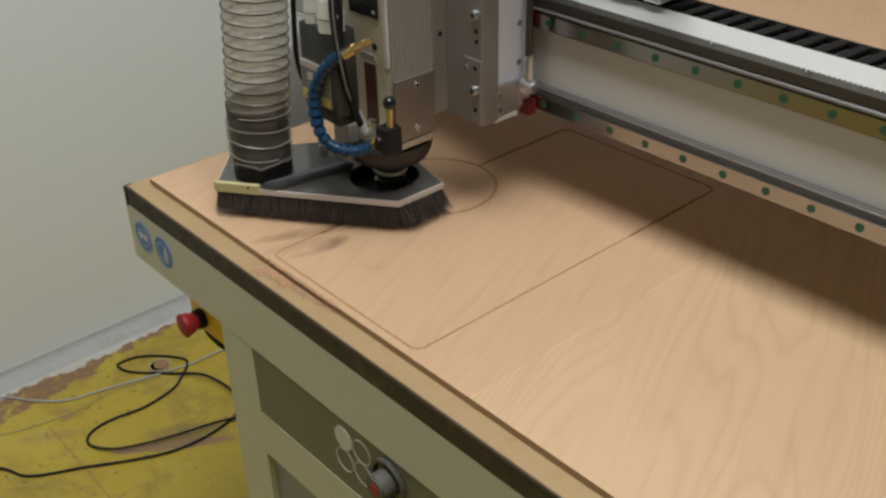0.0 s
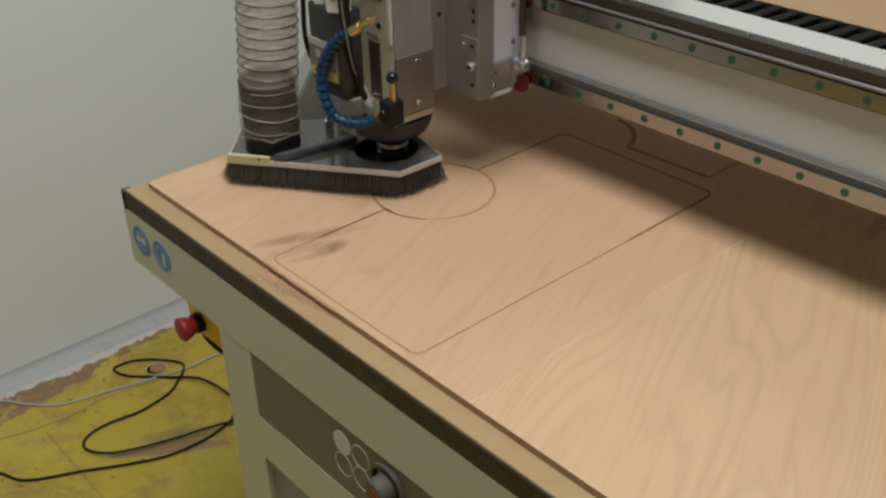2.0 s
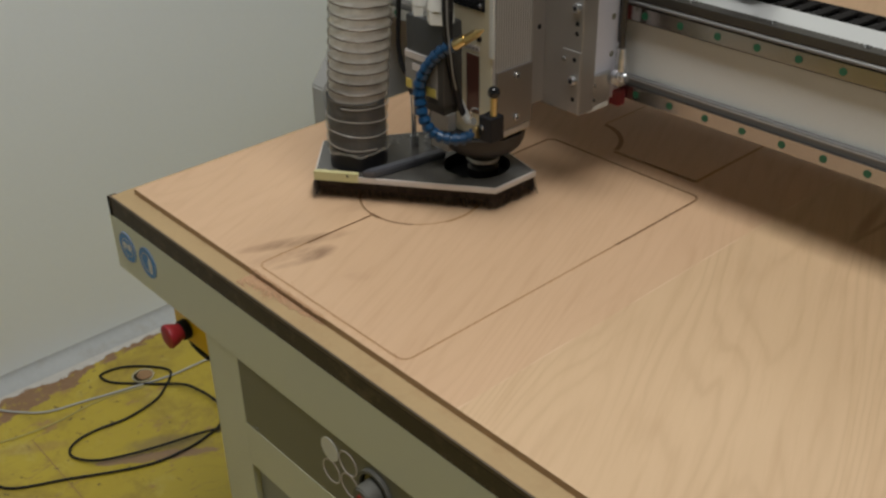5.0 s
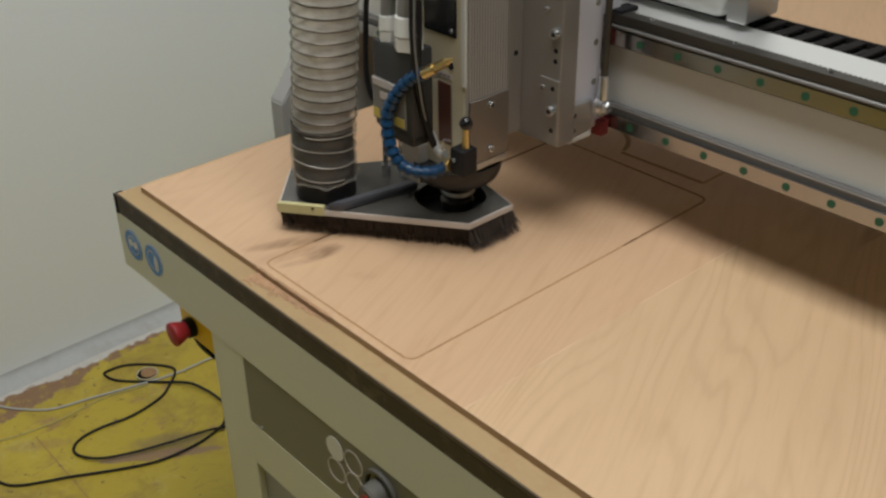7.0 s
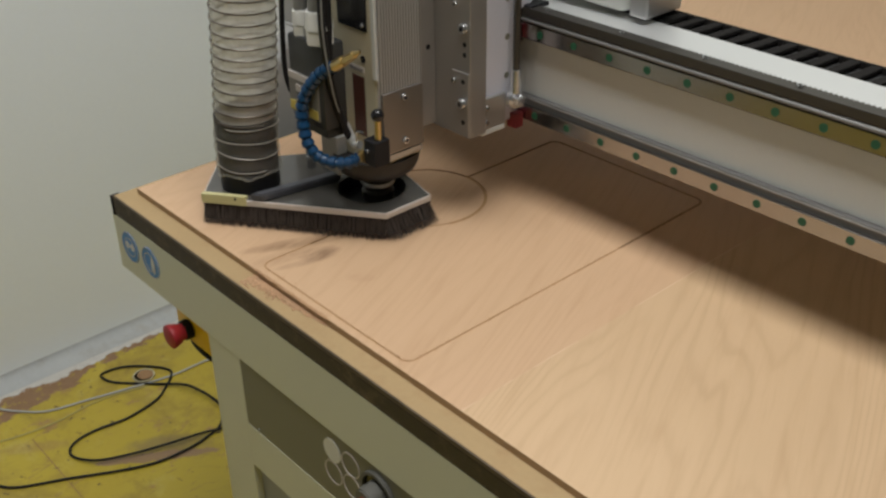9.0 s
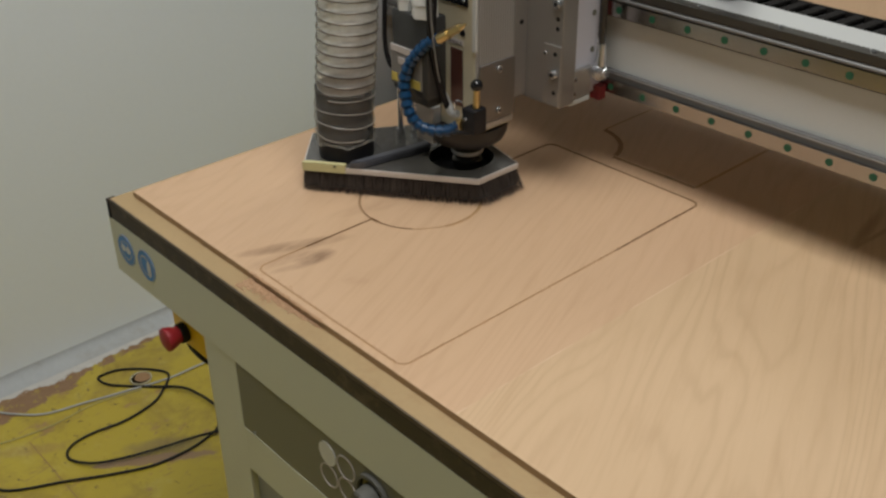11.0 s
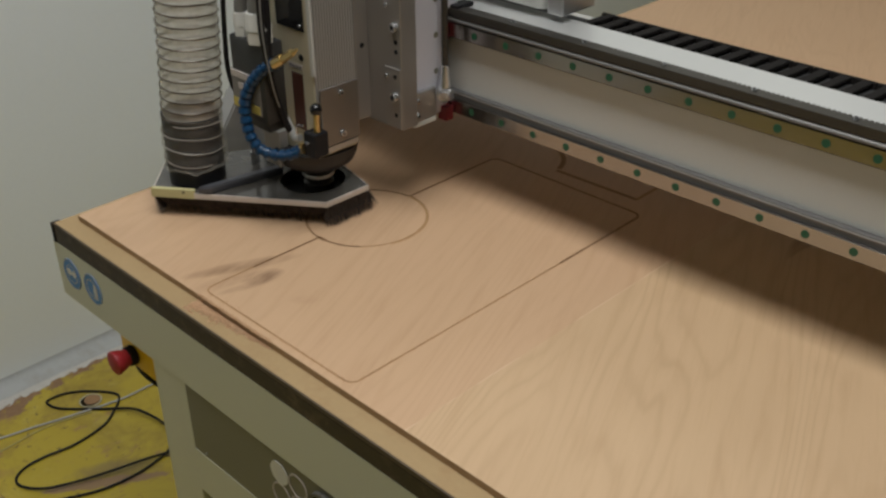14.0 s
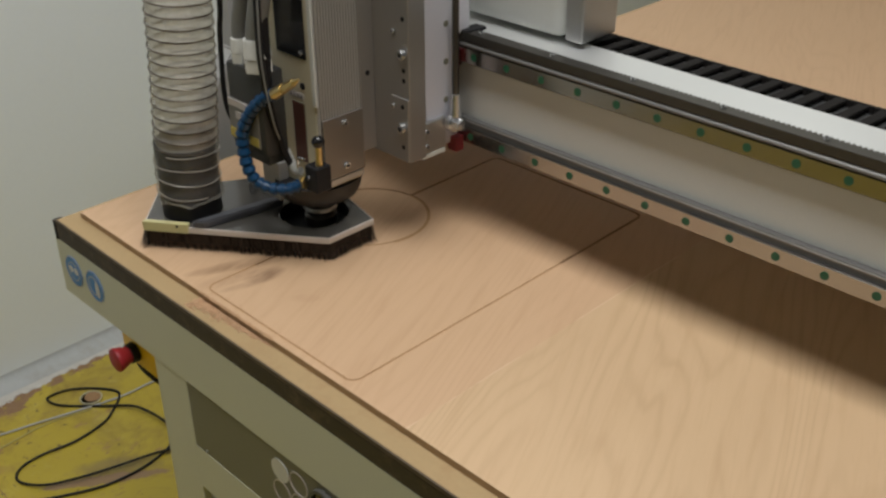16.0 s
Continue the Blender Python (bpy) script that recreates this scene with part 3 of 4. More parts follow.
cap = lathe((0, 0), [(0.0138, 0.020), (0.0140, 0.026), (0.0160, 0.029), (0.0180, 0.036), (0.0196, 0.0415), (0.0188, 0.0440), (0.0150, 0.0456), (0.0070, 0.0464), (0.0008, 0.0466)], 36)
bmesh.ops.transform(cap, verts=cap.verts, matrix=Matrix.Translation((EX, EF + 0.008, EZ)) @ Matrix.Rotation(radians(90), 4, "X"))
part("button", cap, RED, estop, "red mushroom button", smooth=True)
part("cable", tube(glide([(EX - 0.014, -0.002, -0.2140), (EX - 0.010, -0.005, -0.2220), (EX + 0.010, -0.006, -0.2275), (EX + 0.036, -0.004, -0.2310), (EX + 0.066, 0.008, -0.2400), (EX + 0.0890, 0.022, -0.2500)]), 0.0042, 8), BLACK, estop, "black lead under the box", smooth=True)

# spoilboard
single("spoilboard", box(X0, X1, FRONT + 0.0005, YB, -0.030, -0.0099, 0.0012), MDF, "raw brown fibreboard spoilboard on the router bed", "board")


# plywood sheet with routed grooves
def groove(line, closed, width, depth, slot):
    """A cutter along a line in plan."""
    own = bmesh.new()
    pts = [Vector((*q, 0)) for q in line]
    m = len(pts)
    left, right = [], []
    for i in range(m):
        a = pts[i - 1] if closed or i else pts[i]
        b = pts[(i + 1) % m] if closed or i < m - 1 else pts[i]
        w = (b - a).normalized()
        s = Vector((-w.y, w.x, 0)) * width / 2
        left.append(pts[i] + s)
        right.append(pts[i] - s)
    zs = (-depth, 0.004)
    rows = [[own.verts.new(v + Vector((0, 0, z))) for v in side] for side, z in ((left, zs[0]), (right, zs[0]), (right, zs[1]), (left, zs[1]))]
    last = m if closed else m - 1
    for i in range(last):
        j = (i + 1) % m
        for a, b in zip(rows, rows[1:] + rows[:1]):
            own.faces.new((a[i], a[j], b[j], b[i]))
    if not closed:
        own.faces.new([r[0] for r in rows])
        own.faces.new([r[-1] for r in rows][::-1])
    bmesh.ops.recalc_face_normals(own, faces=own.faces)
    for fc in own.faces:
        fc.material_index = slot
    return own


def arc(cx, cy, r, a0, a1, n=30):
    return [(cx + r * math.cos(radians(a0 + (a1 - a0) * k / n)), cy + r * math.sin(radians(a0 + (a1 - a0) * k / n))) for k in range(n + 1)]


CX, CY, CR = 0.0026, 0.3034, 0.0913
GX, GXF, GY0, GY1 = 0.3036, 0.3000, 0.0125, 0.5960
# open outlines, from the circle round the blank and back to it
ra = 0.014
deep_low = [(0.0, CY - CR - 0.0035), (0.0, 0.095)]
dusty = [(0.0, 0.0955)] + arc(ra, GY0 + ra, ra, 180, 270, 6) + arc(GX - ra, GY0 + ra, ra, 270, 360, 6) + [((GX + GXF) / 2, 0.40)]
deep_high = [((GX + GXF) / 2, 0.3995)] + arc(GXF - ra, GY1 - ra, ra, 0, 90, 6) + arc(ra, GY1 - ra, ra, 90, 180, 6) + [(0.0, CY + CR + 0.0035)]
ring_fresh = arc(CX, CY, CR, 95, 312, 44)
ring_full = arc(CX, CY, CR + 0.001, 342, 455, 24)
plunge = arc(CX, CY, CR, 266, 278, 4)
ring_faint = arc(CX, CY, CR, 311.5, 342.5, 8)
bulb = arc(0.022, 0.615, 0.0865, 86, 14, 14)
shelf = [(0.1070, 0.6290), (0.2640, 0.6335)]
outline_faint = [(0.0260, 1.15), (0.0270, 0.7040)]
outline_dusty = [(0.2640, 0.6335), (0.2640, 1.15)]


def plywood():
    base = bmesh.new()
    bmesh.ops.create_cube(base, size=1)
    bmesh.ops.transform(base, verts=base.verts, matrix=Matrix.Translation(((-0.322 + X1 - 0.06) / 2, (YB - 0.05) / 2, -0.00475)) @ Matrix.Diagonal((X1 - 0.06 + 0.322, YB - 0.05, 0.0095, 1)))
    for fc in base.faces:
        fc.material_index = 2 if abs(fc.normal.z) < 0.5 else 0
    me = bpy.data.meshes.new("plywood_sheet")
    base.to_mesh(me)
    base.free()
    for mt in (PLY, CUT, PLYEDGE, DUSTY):
        me.materials.append(mt)
    sheet = new("plywood_sheet", me)
    cutters = []
    for line, closed, width, depth, slot in ((deep_low, False, 0.0036, 0.0020, 1), (dusty, False, 0.0026, 0.0006, 3), (deep_high, False, 0.0038, 0.0018, 1), (ring_fresh, False, 0.0034, 0.0016, 1), (plunge, False, 0.0062, 0.0030, 1), (ring_full, False, 0.0048, 0.0009, 3), (ring_faint, False, 0.0024, 0.0005, 3), (bulb, False, 0.0082, 0.0012, 1), (shelf, False, 0.0068, 0.0012, 1), (outline_faint, False, 0.0030, 0.0005, 3), (outline_dusty, False, 0.0048, 0.0006, 3)):
        cm = bpy.data.meshes.new("cutter")
        g = groove(line, closed, width, depth, slot)
        g.to_mesh(cm)
        g.free()
        for mt in (PLY, CUT, PLYEDGE, DUSTY):
            cm.materials.append(mt)
        co = new("cutter", cm)
        cutters.append(co)
        md = sheet.modifiers.new("cut", "BOOLEAN")
        md.operation, md.solver, md.object = "DIFFERENCE", "EXACT", co
    bpy.context.view_layer.update()
    done = bpy.data.meshes.new_from_object(sheet.evaluated_get(bpy.context.evaluated_depsgraph_get()))
    sheet.modifiers.clear()
    sheet.data = done
    for co in cutters:
        bpy.data.objects.remove(co)
    sheet.location = (0, 0, TOP)
    return tagged(sheet, "pale birch plywood sheet with routed jigsaw outlines lying on the spoilboard", "plywood sheet")


plywood()


# wood chips heaped at the sheet's front edge and dust in the near groove
def chips():
    rnd = random.Random(5)
    bm = bmesh.new()
    spots = []
    for _ in range(1500):
        u = rnd.random()
        x = 0.004 + 0.16 * (u ** 1.3)
        y = 0.0008 - abs(rnd.gauss(0, 0.0095)) * (1.15 - u)
        spots.append((x, max(y, -0.024), -0.0099 if y < -0.001 else -0.0002, 0.0015))
    for _ in range(120):
        x, y = rnd.uniform(0.0, 0.30), GY0 + rnd.gauss(0, 0.0016)
        spots.append((x, y, -0.0006 if abs(y - GY0) < 0.0012 else 0.0, 0.0008))
    for _ in range(200):
        y = rnd.uniform(0.02, 0.55)
        x = GX - (GX - GXF) * y / GY1 + rnd.gauss(0, 0.0014)
        spots.append((x, y, -0.0006 if abs(x - GX + (GX - GXF) * y / GY1) < 0.0012 else 0.0, 0.0008))
    for x, y, z, r in spots:
        r *= rnd.uniform(0.5, 1.6)
        m = Matrix.Translation((x, y, z + r * 0.3)) @ Euler((rnd.uniform(-0.6, 0.6), rnd.uniform(-0.6, 0.6), rnd.uniform(0, 6.3))).to_matrix().to_4x4() @ Matrix.Diagonal((r * 1.6, r, r * 0.5, 1))
        vs = [bm.verts.new(m @ Vector(q)) for q in ((1, 0, 0), (-0.5, 0.87, 0), (-0.5, -0.87, 0), (0, 0, 1.4), (0, 0, -0.6))]
        for a, b, c in ((0, 1, 3), (1, 2, 3), (2, 0, 3), (1, 0, 4), (2, 1, 4), (0, 2, 4)):
            bm.faces.new((vs[a], vs[b], vs[c]))
    single("wood_chips", bm, DUST, "scattered reddish wood chips and dust by the cut edge", "wood chips", "stuff")


chips()

# ---- gantry: beam with two rails, rack, cable chain, side plates ----
gantry = thing("gantry", (0.45, 0.45, 0.2), "aluminium gantry beam with linear rails and a toothed rack", "gantry")
GXL, GXR = -0.405, 1.42
RF = 0.3876                       # face of the rails
part("beam", box(GXL, GXR, RF + 0.017, 0.4522, 0.1345, 0.2905, 0.001), WHITEPAINT, gantry, "off-white painted beam face")
part("top_plate", box(GXL, GXR, RF + 0.012, 0.4740, 0.2905, 0.2935, 0.0008), ALUTOP, gantry, "bright drawn aluminium top of the beam")
part("upper_ledge", box(GXL, GXR, RF + 0.008, RF + 0.017, 0.2495, 0.2905, 0.001), DARKSLOT, gantry)
part("lower_ledge", box(GXL, GXR, RF + 0.007, RF + 0.0165, 0.1347, 0.1685, 0.001), LEDGE, gantry, "dark grey lower rail seat")
part("lower_lip", box(GXL, GXR, RF + 0.0055, RF + 0.0075, 0.1640, 0.1665, 0.0008), ZSTEEL, gantry)


def rail(z, name_label):
    prof = [(RF, z - 0.0100), (RF, z + 0.0100), (RF + 0.004, z + 0.0112), (RF + 0.0055, z + 0.0075), (RF + 0.010, z + 0.0112), (RF + 0.010, z - 0.0112), (RF + 0.0055, z - 0.0075), (RF + 0.004, z - 0.0112)]
    r = part("linear_rail", prism(prof, GXL + 0.01, GXR - 0.01, "x"), RAIL, gantry, name_label)
    return r


upper = rail(0.2645, "polished upper linear rail with green bolt caps")
lower = rail(0.1463, "mirror-bright lower linear rail with green bolt caps")
part("rail_line", prism([(RF + 0.009, 0.2764), (RF + 0.0015, 0.2764), (RF + 0.0002, 0.2772), (RF - 0.0004, 0.2786), (RF, 0.2802), (RF + 0.0012, 0.2812), (RF + 0.0042, 0.2840), (RF + 0.009, 0.2840)], GXL, GXR, "x"), LIP, gantry, "rounded bright edge over the upper rail", smooth=True)


def cap_data():
    bm = rod((0, 0, 0), (0, -0.0006, 0), 0.0053, None, 20)
    me = bpy.data.meshes.new("bolt_cap")
    bm.to_mesh(me)
    bm.free()
    me.materials.append(GREEN)
    return me


CAPS = cap_data()
for r, x, z in ((lower, 0.2579, 0.1463), (upper, 0.3225, 0.2645)):
    k0 = -int((x - GXL - 0.03) / 0.06)
    for k in range(k0, int((GXR - 0.03 - x) / 0.06) + 1):
        c = new("bolt_cap", CAPS)
        c.parent = r
        c.location = Vector((x + 0.06 * k, RF - 0.0001, z)) - ORIGIN[gantry]


def rack():
    """A bar with teeth along the back of its top edge."""
    r = part("rack", box(GXL, GXR, RF + 0.0008, RF + 0.0185, 0.2842, 0.2965, 0.0006), RACK, gantry, "dark steel toothed rack")
    bm = bmesh.new()
    n = int((GXR - GXL) / 0.00628)
    for k in range(n):
        x = GXL + 0.0015 + k * 0.00628
        lo = [(x, RF + 0.0183), (x + 0.0046, RF + 0.0183), (x + 0.0033, RF + 0.0222), (x + 0.0013, RF + 0.0222)]
        a = [bm.verts.new((p, q, 0.2937)) for p, q in lo]
        b = [bm.verts.new((p, q, 0.2964)) for p, q in lo]
        bm.faces.new(b)
        for i in range(4):
            bm.faces.new((a[i], a[(i + 1) % 4], b[(i + 1) % 4], b[i]))
    teeth = part("teeth", bm, RACK, r, "row of fine rack teeth")
    tagged(teeth, kind="stuff")
    for k in range(-4, 9):
        x = 0.396 + 0.125 * k
        screw(r, (x, RF + 0.0105, 0.2960), (0, 0, 1), 0.0042, CHROME, "rack_screw")


rack()
# back deepened out of view, and a block behind it, to shade the sheet
part("beam_back", box(GXL, GXR, 0.4526, 0.650, 0.1345, 0.236, 0.001), WHITEPAINT, gantry)
part("beam_shade_block", box(GXL, GXR, 0.6502, 0.745, 0.1345, 0.185, 0.001), WHITEPAINT, gantry)
tray = part("chain_tray", box(GXL, GXR, 0.4742, 0.552, 0.236, 0.269, 0.0006), BLACK, gantry)
chain = part("cable_chain", box(0.20, GXR, 0.4825, 0.5345, 0.2695, 0.2820, 0.001), CHARCOAL, gantry, "black plastic cable chain lying on the beam")


def chain_link():
    """Two side plates and a cross bar."""
    bm = box(-0.0145, 0.0125, 0.0, 0.0055, 0.0, 0.021, 0.001)
    box(-0.0125, 0.0145, 0.0595, 0.065, 0.0, 0.021, 0.001, bm)
    prism([(-0.0085, 0.0052), (0.0055, 0.0052), (0.0095, 0.0598), (-0.0045, 0.0598)], 0.0155, 0.0205, "z", 0.0008, bm)
    me = bpy.data.meshes.new("chain_link")
    bm.to_mesh(me)
    bm.free()
    me.materials.append(CHAIN)
    return me


LINK = chain_link()
for k in range(44):
    o = new("chain_link", LINK)
    o.parent = chain
    o.location = Vector((0.208 + 0.0275 * k, 0.4760, 0.2692)) - ORIGIN[gantry]
part("side_plate", prism([(0.262, -0.20), (0.262, 0.016), (0.310, 0.08), (0.365, 0.15), (0.365, 0.42), (0.60, 0.42), (0.60, -0.20)], -0.445, -0.405, "x", 0.003), UPRIGHT, gantry, "grey gantry upright beside the bed")
part("side_plate", prism([(0.345, -0.20), (0.345, 0.016), (0.40, 0.10), (0.40, 0.42), (0.60, 0.42), (0.60, -0.20)], 1.42, 1.46, "x", 0.003), GREYPAINT, gantry)

# ---- router head ----
SX, SY = 0.003, 0.2165            # spindle axis at the start
head = thing("milling_unit", (SX, SY, 0.2), "router spindle unit with dust shoe, extraction hose and cooling nozzle", "milling unit")
# spindle body
body = part("spindle_body", box(-0.061, 0.0595, 0.1775, 0.2495, 0.110, 0.62, 0.002), BEIGE, head, "beige spindle body")
for k in range(15):
    y = 0.1815 + 0.0046 * k
    part("cooling_fin", box(0.0595, 0.0650, y, y + 0.0030, 0.205, 0.62, 0.0006, None, 1), FINS, body, "silver cooling fin")
part("fin_base", box(0.0580, 0.0615, 0.1785, 0.2490, 0.13, 0.62, 0.0006), FINS, body)
part("corner_trim", box(0.0560, 0.0640, 0.1745, 0.1785, 0.236, 0.62, 0.001), WHITEPAINT, body)
plate = part("side_plate", box(0.0615, 0.0675, 0.1815, 0.2505, 0.1275, 0.2155, 0.001), PLATE, body, "brown-grey ground steel plate with two screws")
for z in (0.2045, 0.142):
    screw(plate, (0.0673, 0.2165, z), (1, 0, 0), 0.0052, CHROME)
part("name_plate", box(-0.014, 0.0465, 0.1755, 0.1775, 0.2965, 0.42, 0.0006), BLACKGLOSS, body, "black blank plate with screws")
for x, z in ((0.039, 0.3045), (0.039, 0.3815)):
    screw(body, (x, 0.1757, z), (0, -1, 0), 0.0034, CHROME)
part("warning_label", box(0.005, 0.036, 0.1768, 0.1776, 0.2385, 0.2465, 0.0), LABEL, body, "small pale label")
for k in range(4):
    part("label_line", box(0.008 + 0.007 * k, 0.012 + 0.007 * k, 0.1763, 0.1769, 0.2405, 0.2440, 0.0), LABELG, body)
part("level_window", box(0.0105, 0.0350, 0.1762, 0.1776, 0.1475, 0.2325, 0.0006), BROWN, body, "dark brown oil level window")
part("window_frame", box(0.0095, 0.0360, 0.1768, 0.1779, 0.1465, 0.2335, 0.0006), DARKPAINT, body)
part("vent_hole", rod((0.035, 0.1762, 0.2580), (0.035, 0.1776, 0.2580), 0.0048, None, 20), BLACK, body)
# conical nose, collet nut and bit
part("nose_cone", lathe((SX, SY), [(0.030, 0.0755), (0.047, 0.0775), (0.0555, 0.084), (0.0605, 0.094), (0.0625, 0.104), (0.0625, 0.1095)], 44), NOSE, head, "dark rounded spindle nose", smooth=True)
part("nose_flange", box(-0.048, 0.066, 0.1805, 0.2495, 0.116, 0.1265, 0.002), ALU, head)
part("collet_nut", lathe((SX, SY), [(0.014, 0.026), (0.0225, 0.031), (0.0235, 0.044), (0.0195, 0.047), (0.0195, 0.053), (0.0235, 0.055), (0.0245, 0.066), (0.030, 0.078)], 32), RACK, head, "dark steel collet nut", smooth=True)
part("nut_band", lathe((SX, SY), [(0.0236, 0.0545), (0.0250, 0.0560), (0.0250, 0.0600), (0.0240, 0.0615)], 32), ALU, head, smooth=True)
part("router_bit", rod((SX, SY, -0.0045), (SX, SY, 0.032), 0.0022, 0.0030, 12), CHROME, head, smooth=True)

# dust shoe
SHOE = [(-0.1490, 0.0150), (0.0730, 0.1740), (0.0735, 0.2570), (-0.0040, 0.2760), (-0.1460, 0.2380), (-0.2350, 0.0960)]


def inset(poly, d):
    out, m = [], len(poly)
    for i in range(m):
        p, a, b = Vector(poly[i]), Vector(poly[i - 1]), Vector(poly[(i + 1) % m])
        u, v = (p - a).normalized(), (b - p).normalized()
        nu, nv = Vector((-u.y, u.x)), Vector((-v.y, v.x))
        k = (nu + nv) / max(0.3, 1 + nu.dot(nv))
        out.append(tuple(p + k * d))
    return out


def shoe_top():
    """Plate with a round spindle hole."""
    bm = bmesh.new()
    n = 48
    hole = [(-0.004 + 0.050 * math.cos(2 * math.pi * k / n), 0.2105 + 0.050 * math.sin(2 * math.pi * k / n)) for k in range(n)]
    for z in (0.0425, 0.0455):
        o = [bm.verts.new((x, y, z)) for x, y in inset(SHOE, 0.0025)]
        h = [bm.verts.new((x, y, z)) for x, y in hole]
        edges = [bm.edges.new((o[i], o[(i + 1) % len(o)])) for i in range(len(o))] + [bm.edges.new((h[i], h[(i + 1) % n])) for i in range(n)]
        bmesh.ops.triangle_fill(bm, use_beauty=True, use_dissolve=False, edges=edges)
    bm.verts.ensure_lookup_table()
    m = len(SHOE)
    for k in range(n):
        a, b = m + k, m + (k + 1) % n
        c = m + n
        bm.faces.new((bm.verts[a], bm.verts[b], bm.verts[c + b], bm.verts[c + a]))
    for k in range(m):
        a, b = k, (k + 1) % m
        c = m + n
        bm.faces.new((bm.verts[a], bm.verts[b], bm.verts[c + b], bm.verts[c + a]))
    return bm


# black disc stands in for the shaded inside of the spindle hole
HOLE_DARK = lathe((-0.004, 0.2105), [(0.0505, 0.020), (0.0505, 0.024), (0.0050, 0.024), (0.0050, 0.020)], 44)
shoe = part("dust_shoe", shoe_top(), GLOSSTOP, head, "six-sided dust shoe with a glossy dark top")
part("hole_dark_disc", HOLE_DARK, BLACK, shoe)
part("hole_sleeve", lathe((-0.004, 0.2105), [(0.0500, 0.020), (0.0500, 0.0430), (0.0520, 0.0430), (0.0520, 0.020)], 44, None, False), BLACK, shoe, smooth=True)


def wall_strip(a, b, t, z0, z1):
    a, b = Vector(a), Vector(b)
    u = (b - a).normalized()
    nrm = Vector((-u.y, u.x))
    return prism([tuple(a), tuple(b), tuple(b + nrm * t), tuple(a + nrm * t)], z0, z1, "z", 0.0006)


m = len(SHOE)
for i in range(m):
    part("rim_strip", wall_strip(SHOE[i], SHOE[(i + 1) % m], 0.006, 0.0362, 0.0448), STRIP, shoe, "pale brush holder strip")
fa, fb = Vector(SHOE[0]), Vector(SHOE[1])
fu = (fb - fa).normalized()
fn = Vector((fu.y, -fu.x))
part("tape", wall_strip(tuple(fa + fn * 0.0012), tuple(fa + fu * 0.068 + fn * 0.0012), 0.008, 0.0360, 0.0505), STRIPY, shoe, "pale tape over the rim")


BRUSHES = []


def bristles():
    """Tufts of bristle along each side, splayed outwards at the tips, with a dense core behind them."""
    rnd = random.Random(3)
    ring = inset(SHOE, 0.003)
    for i in range(m):
        a, b = Vector(ring[i]), Vector(ring[(i + 1) % m])
        u = (b - a).normalized()
        out = Vector((u.y, -u.x))
        length = (b - a).length
        bm = bmesh.new()
        count = int(length / 0.00055)
        for k in range(count):
            s = length * (k + rnd.random()) / count
            ends = (s / length - 0.5) * 2
            base = a + u * s + out * rnd.uniform(-0.004, 0.002)
            clump = math.sin(s * 260) * 0.5 + math.sin(s * 97 + i) * 0.5
            fan = max(0.0, abs(ends) - (1 - 0.03 / length)) / (0.03 / length) * (1 if ends > 0 else -1)
            tip = base + out * ((0.0105 if i == 1 else 0.0050) + 0.002 * clump + rnd.gauss(0, 0.0022)) + u * (rnd.gauss(0, 0.0016) + 0.0015 * clump + 0.004 * fan)
            low = 0.0045 + max(-0.004, rnd.gauss(0.0005, 0.0012) + 0.0008 * clump)
            w = rnd.uniform(0.00035, 0.0007)
            p0 = Vector((base.x, base.y, 0.0372))
            p1 = Vector((*(base * 0.55 + tip * 0.45), 0.0195))
            p2 = Vector((tip.x, tip.y, low))
            ux, ox = Vector((u.x, u.y, 0)) * w, Vector((out.x, out.y, 0)) * w
            r0 = [bm.verts.new(p0 + d) for d in (ux, -ux, ox)]
            r1 = [bm.verts.new(p1 + d) for d in (ux, -ux, ox)]
            r2 = [bm.verts.new(p2 + d * 0.4) for d in (ux, -ux, ox)]
            for q, w2 in ((r0, r1), (r1, r2)):
                for c in range(3):
                    bm.faces.new((q[c], q[(c + 1) % 3], w2[(c + 1) % 3], w2[c]))
        core = wall_strip(tuple(a - out * 0.001), tuple(b - out * 0.001), 0.003, 0.0095, 0.0372)
        for fc in core.faces:
            fc.material_index = 1
        merge(bm, core)
        o = part("bristles", bm, [BRISTLE, BRISTLECORE], shoe, "dark brown brush bristles touching the sheet")
        tagged(o, kind="stuff")
        BRUSHES.append((o, (a + b) / 2, u, out))


bristles()
part("guide_bar", prism([(-0.0890, 0.0580), (-0.0720, 0.0700), (-0.050, 0.190), (-0.066, 0.196)], 0.0456, 0.0570, "z", 0.002), BAR, shoe, "slate grey bar across the shoe")
part("tape_screw", rod(tuple(fa + fu * 0.052 + fn * 0.0012) + (0.0465,), tuple(fa + fu * 0.052 + fn * 0.0022) + (0.0465,), 0.0018, None, 10), BLACK, shoe)
for x, y in ((-0.118, 0.186), (-0.098, 0.200)):
    part("guide_rod", rod((x, y, 0.0456), (x, y, 0.15), 0.0042, None, 16), CHROME, head, "bright guide rod of the shoe", smooth=True)
    part("rod_foot", rod((x, y, 0.0456), (x, y, 0.064), 0.0075, None, 6), CHROME, head)
part("lift_block", box(-0.050, -0.012, 0.160, 0.1772, 0.078, 0.1360, 0.002), UPRIGHT, head, "grey mounting lug under the drive")

# extraction hose: inner black spigot, clear wall, wire helix
HX, HY, HR = -0.1370, 0.0915, 0.0445


def hose_axis(z):
    s = max(0.0, z - 0.12)
    return HX + 0.105 * s - 0.20 * s * s, HY + 0.055 * s - 0.02 * s * s


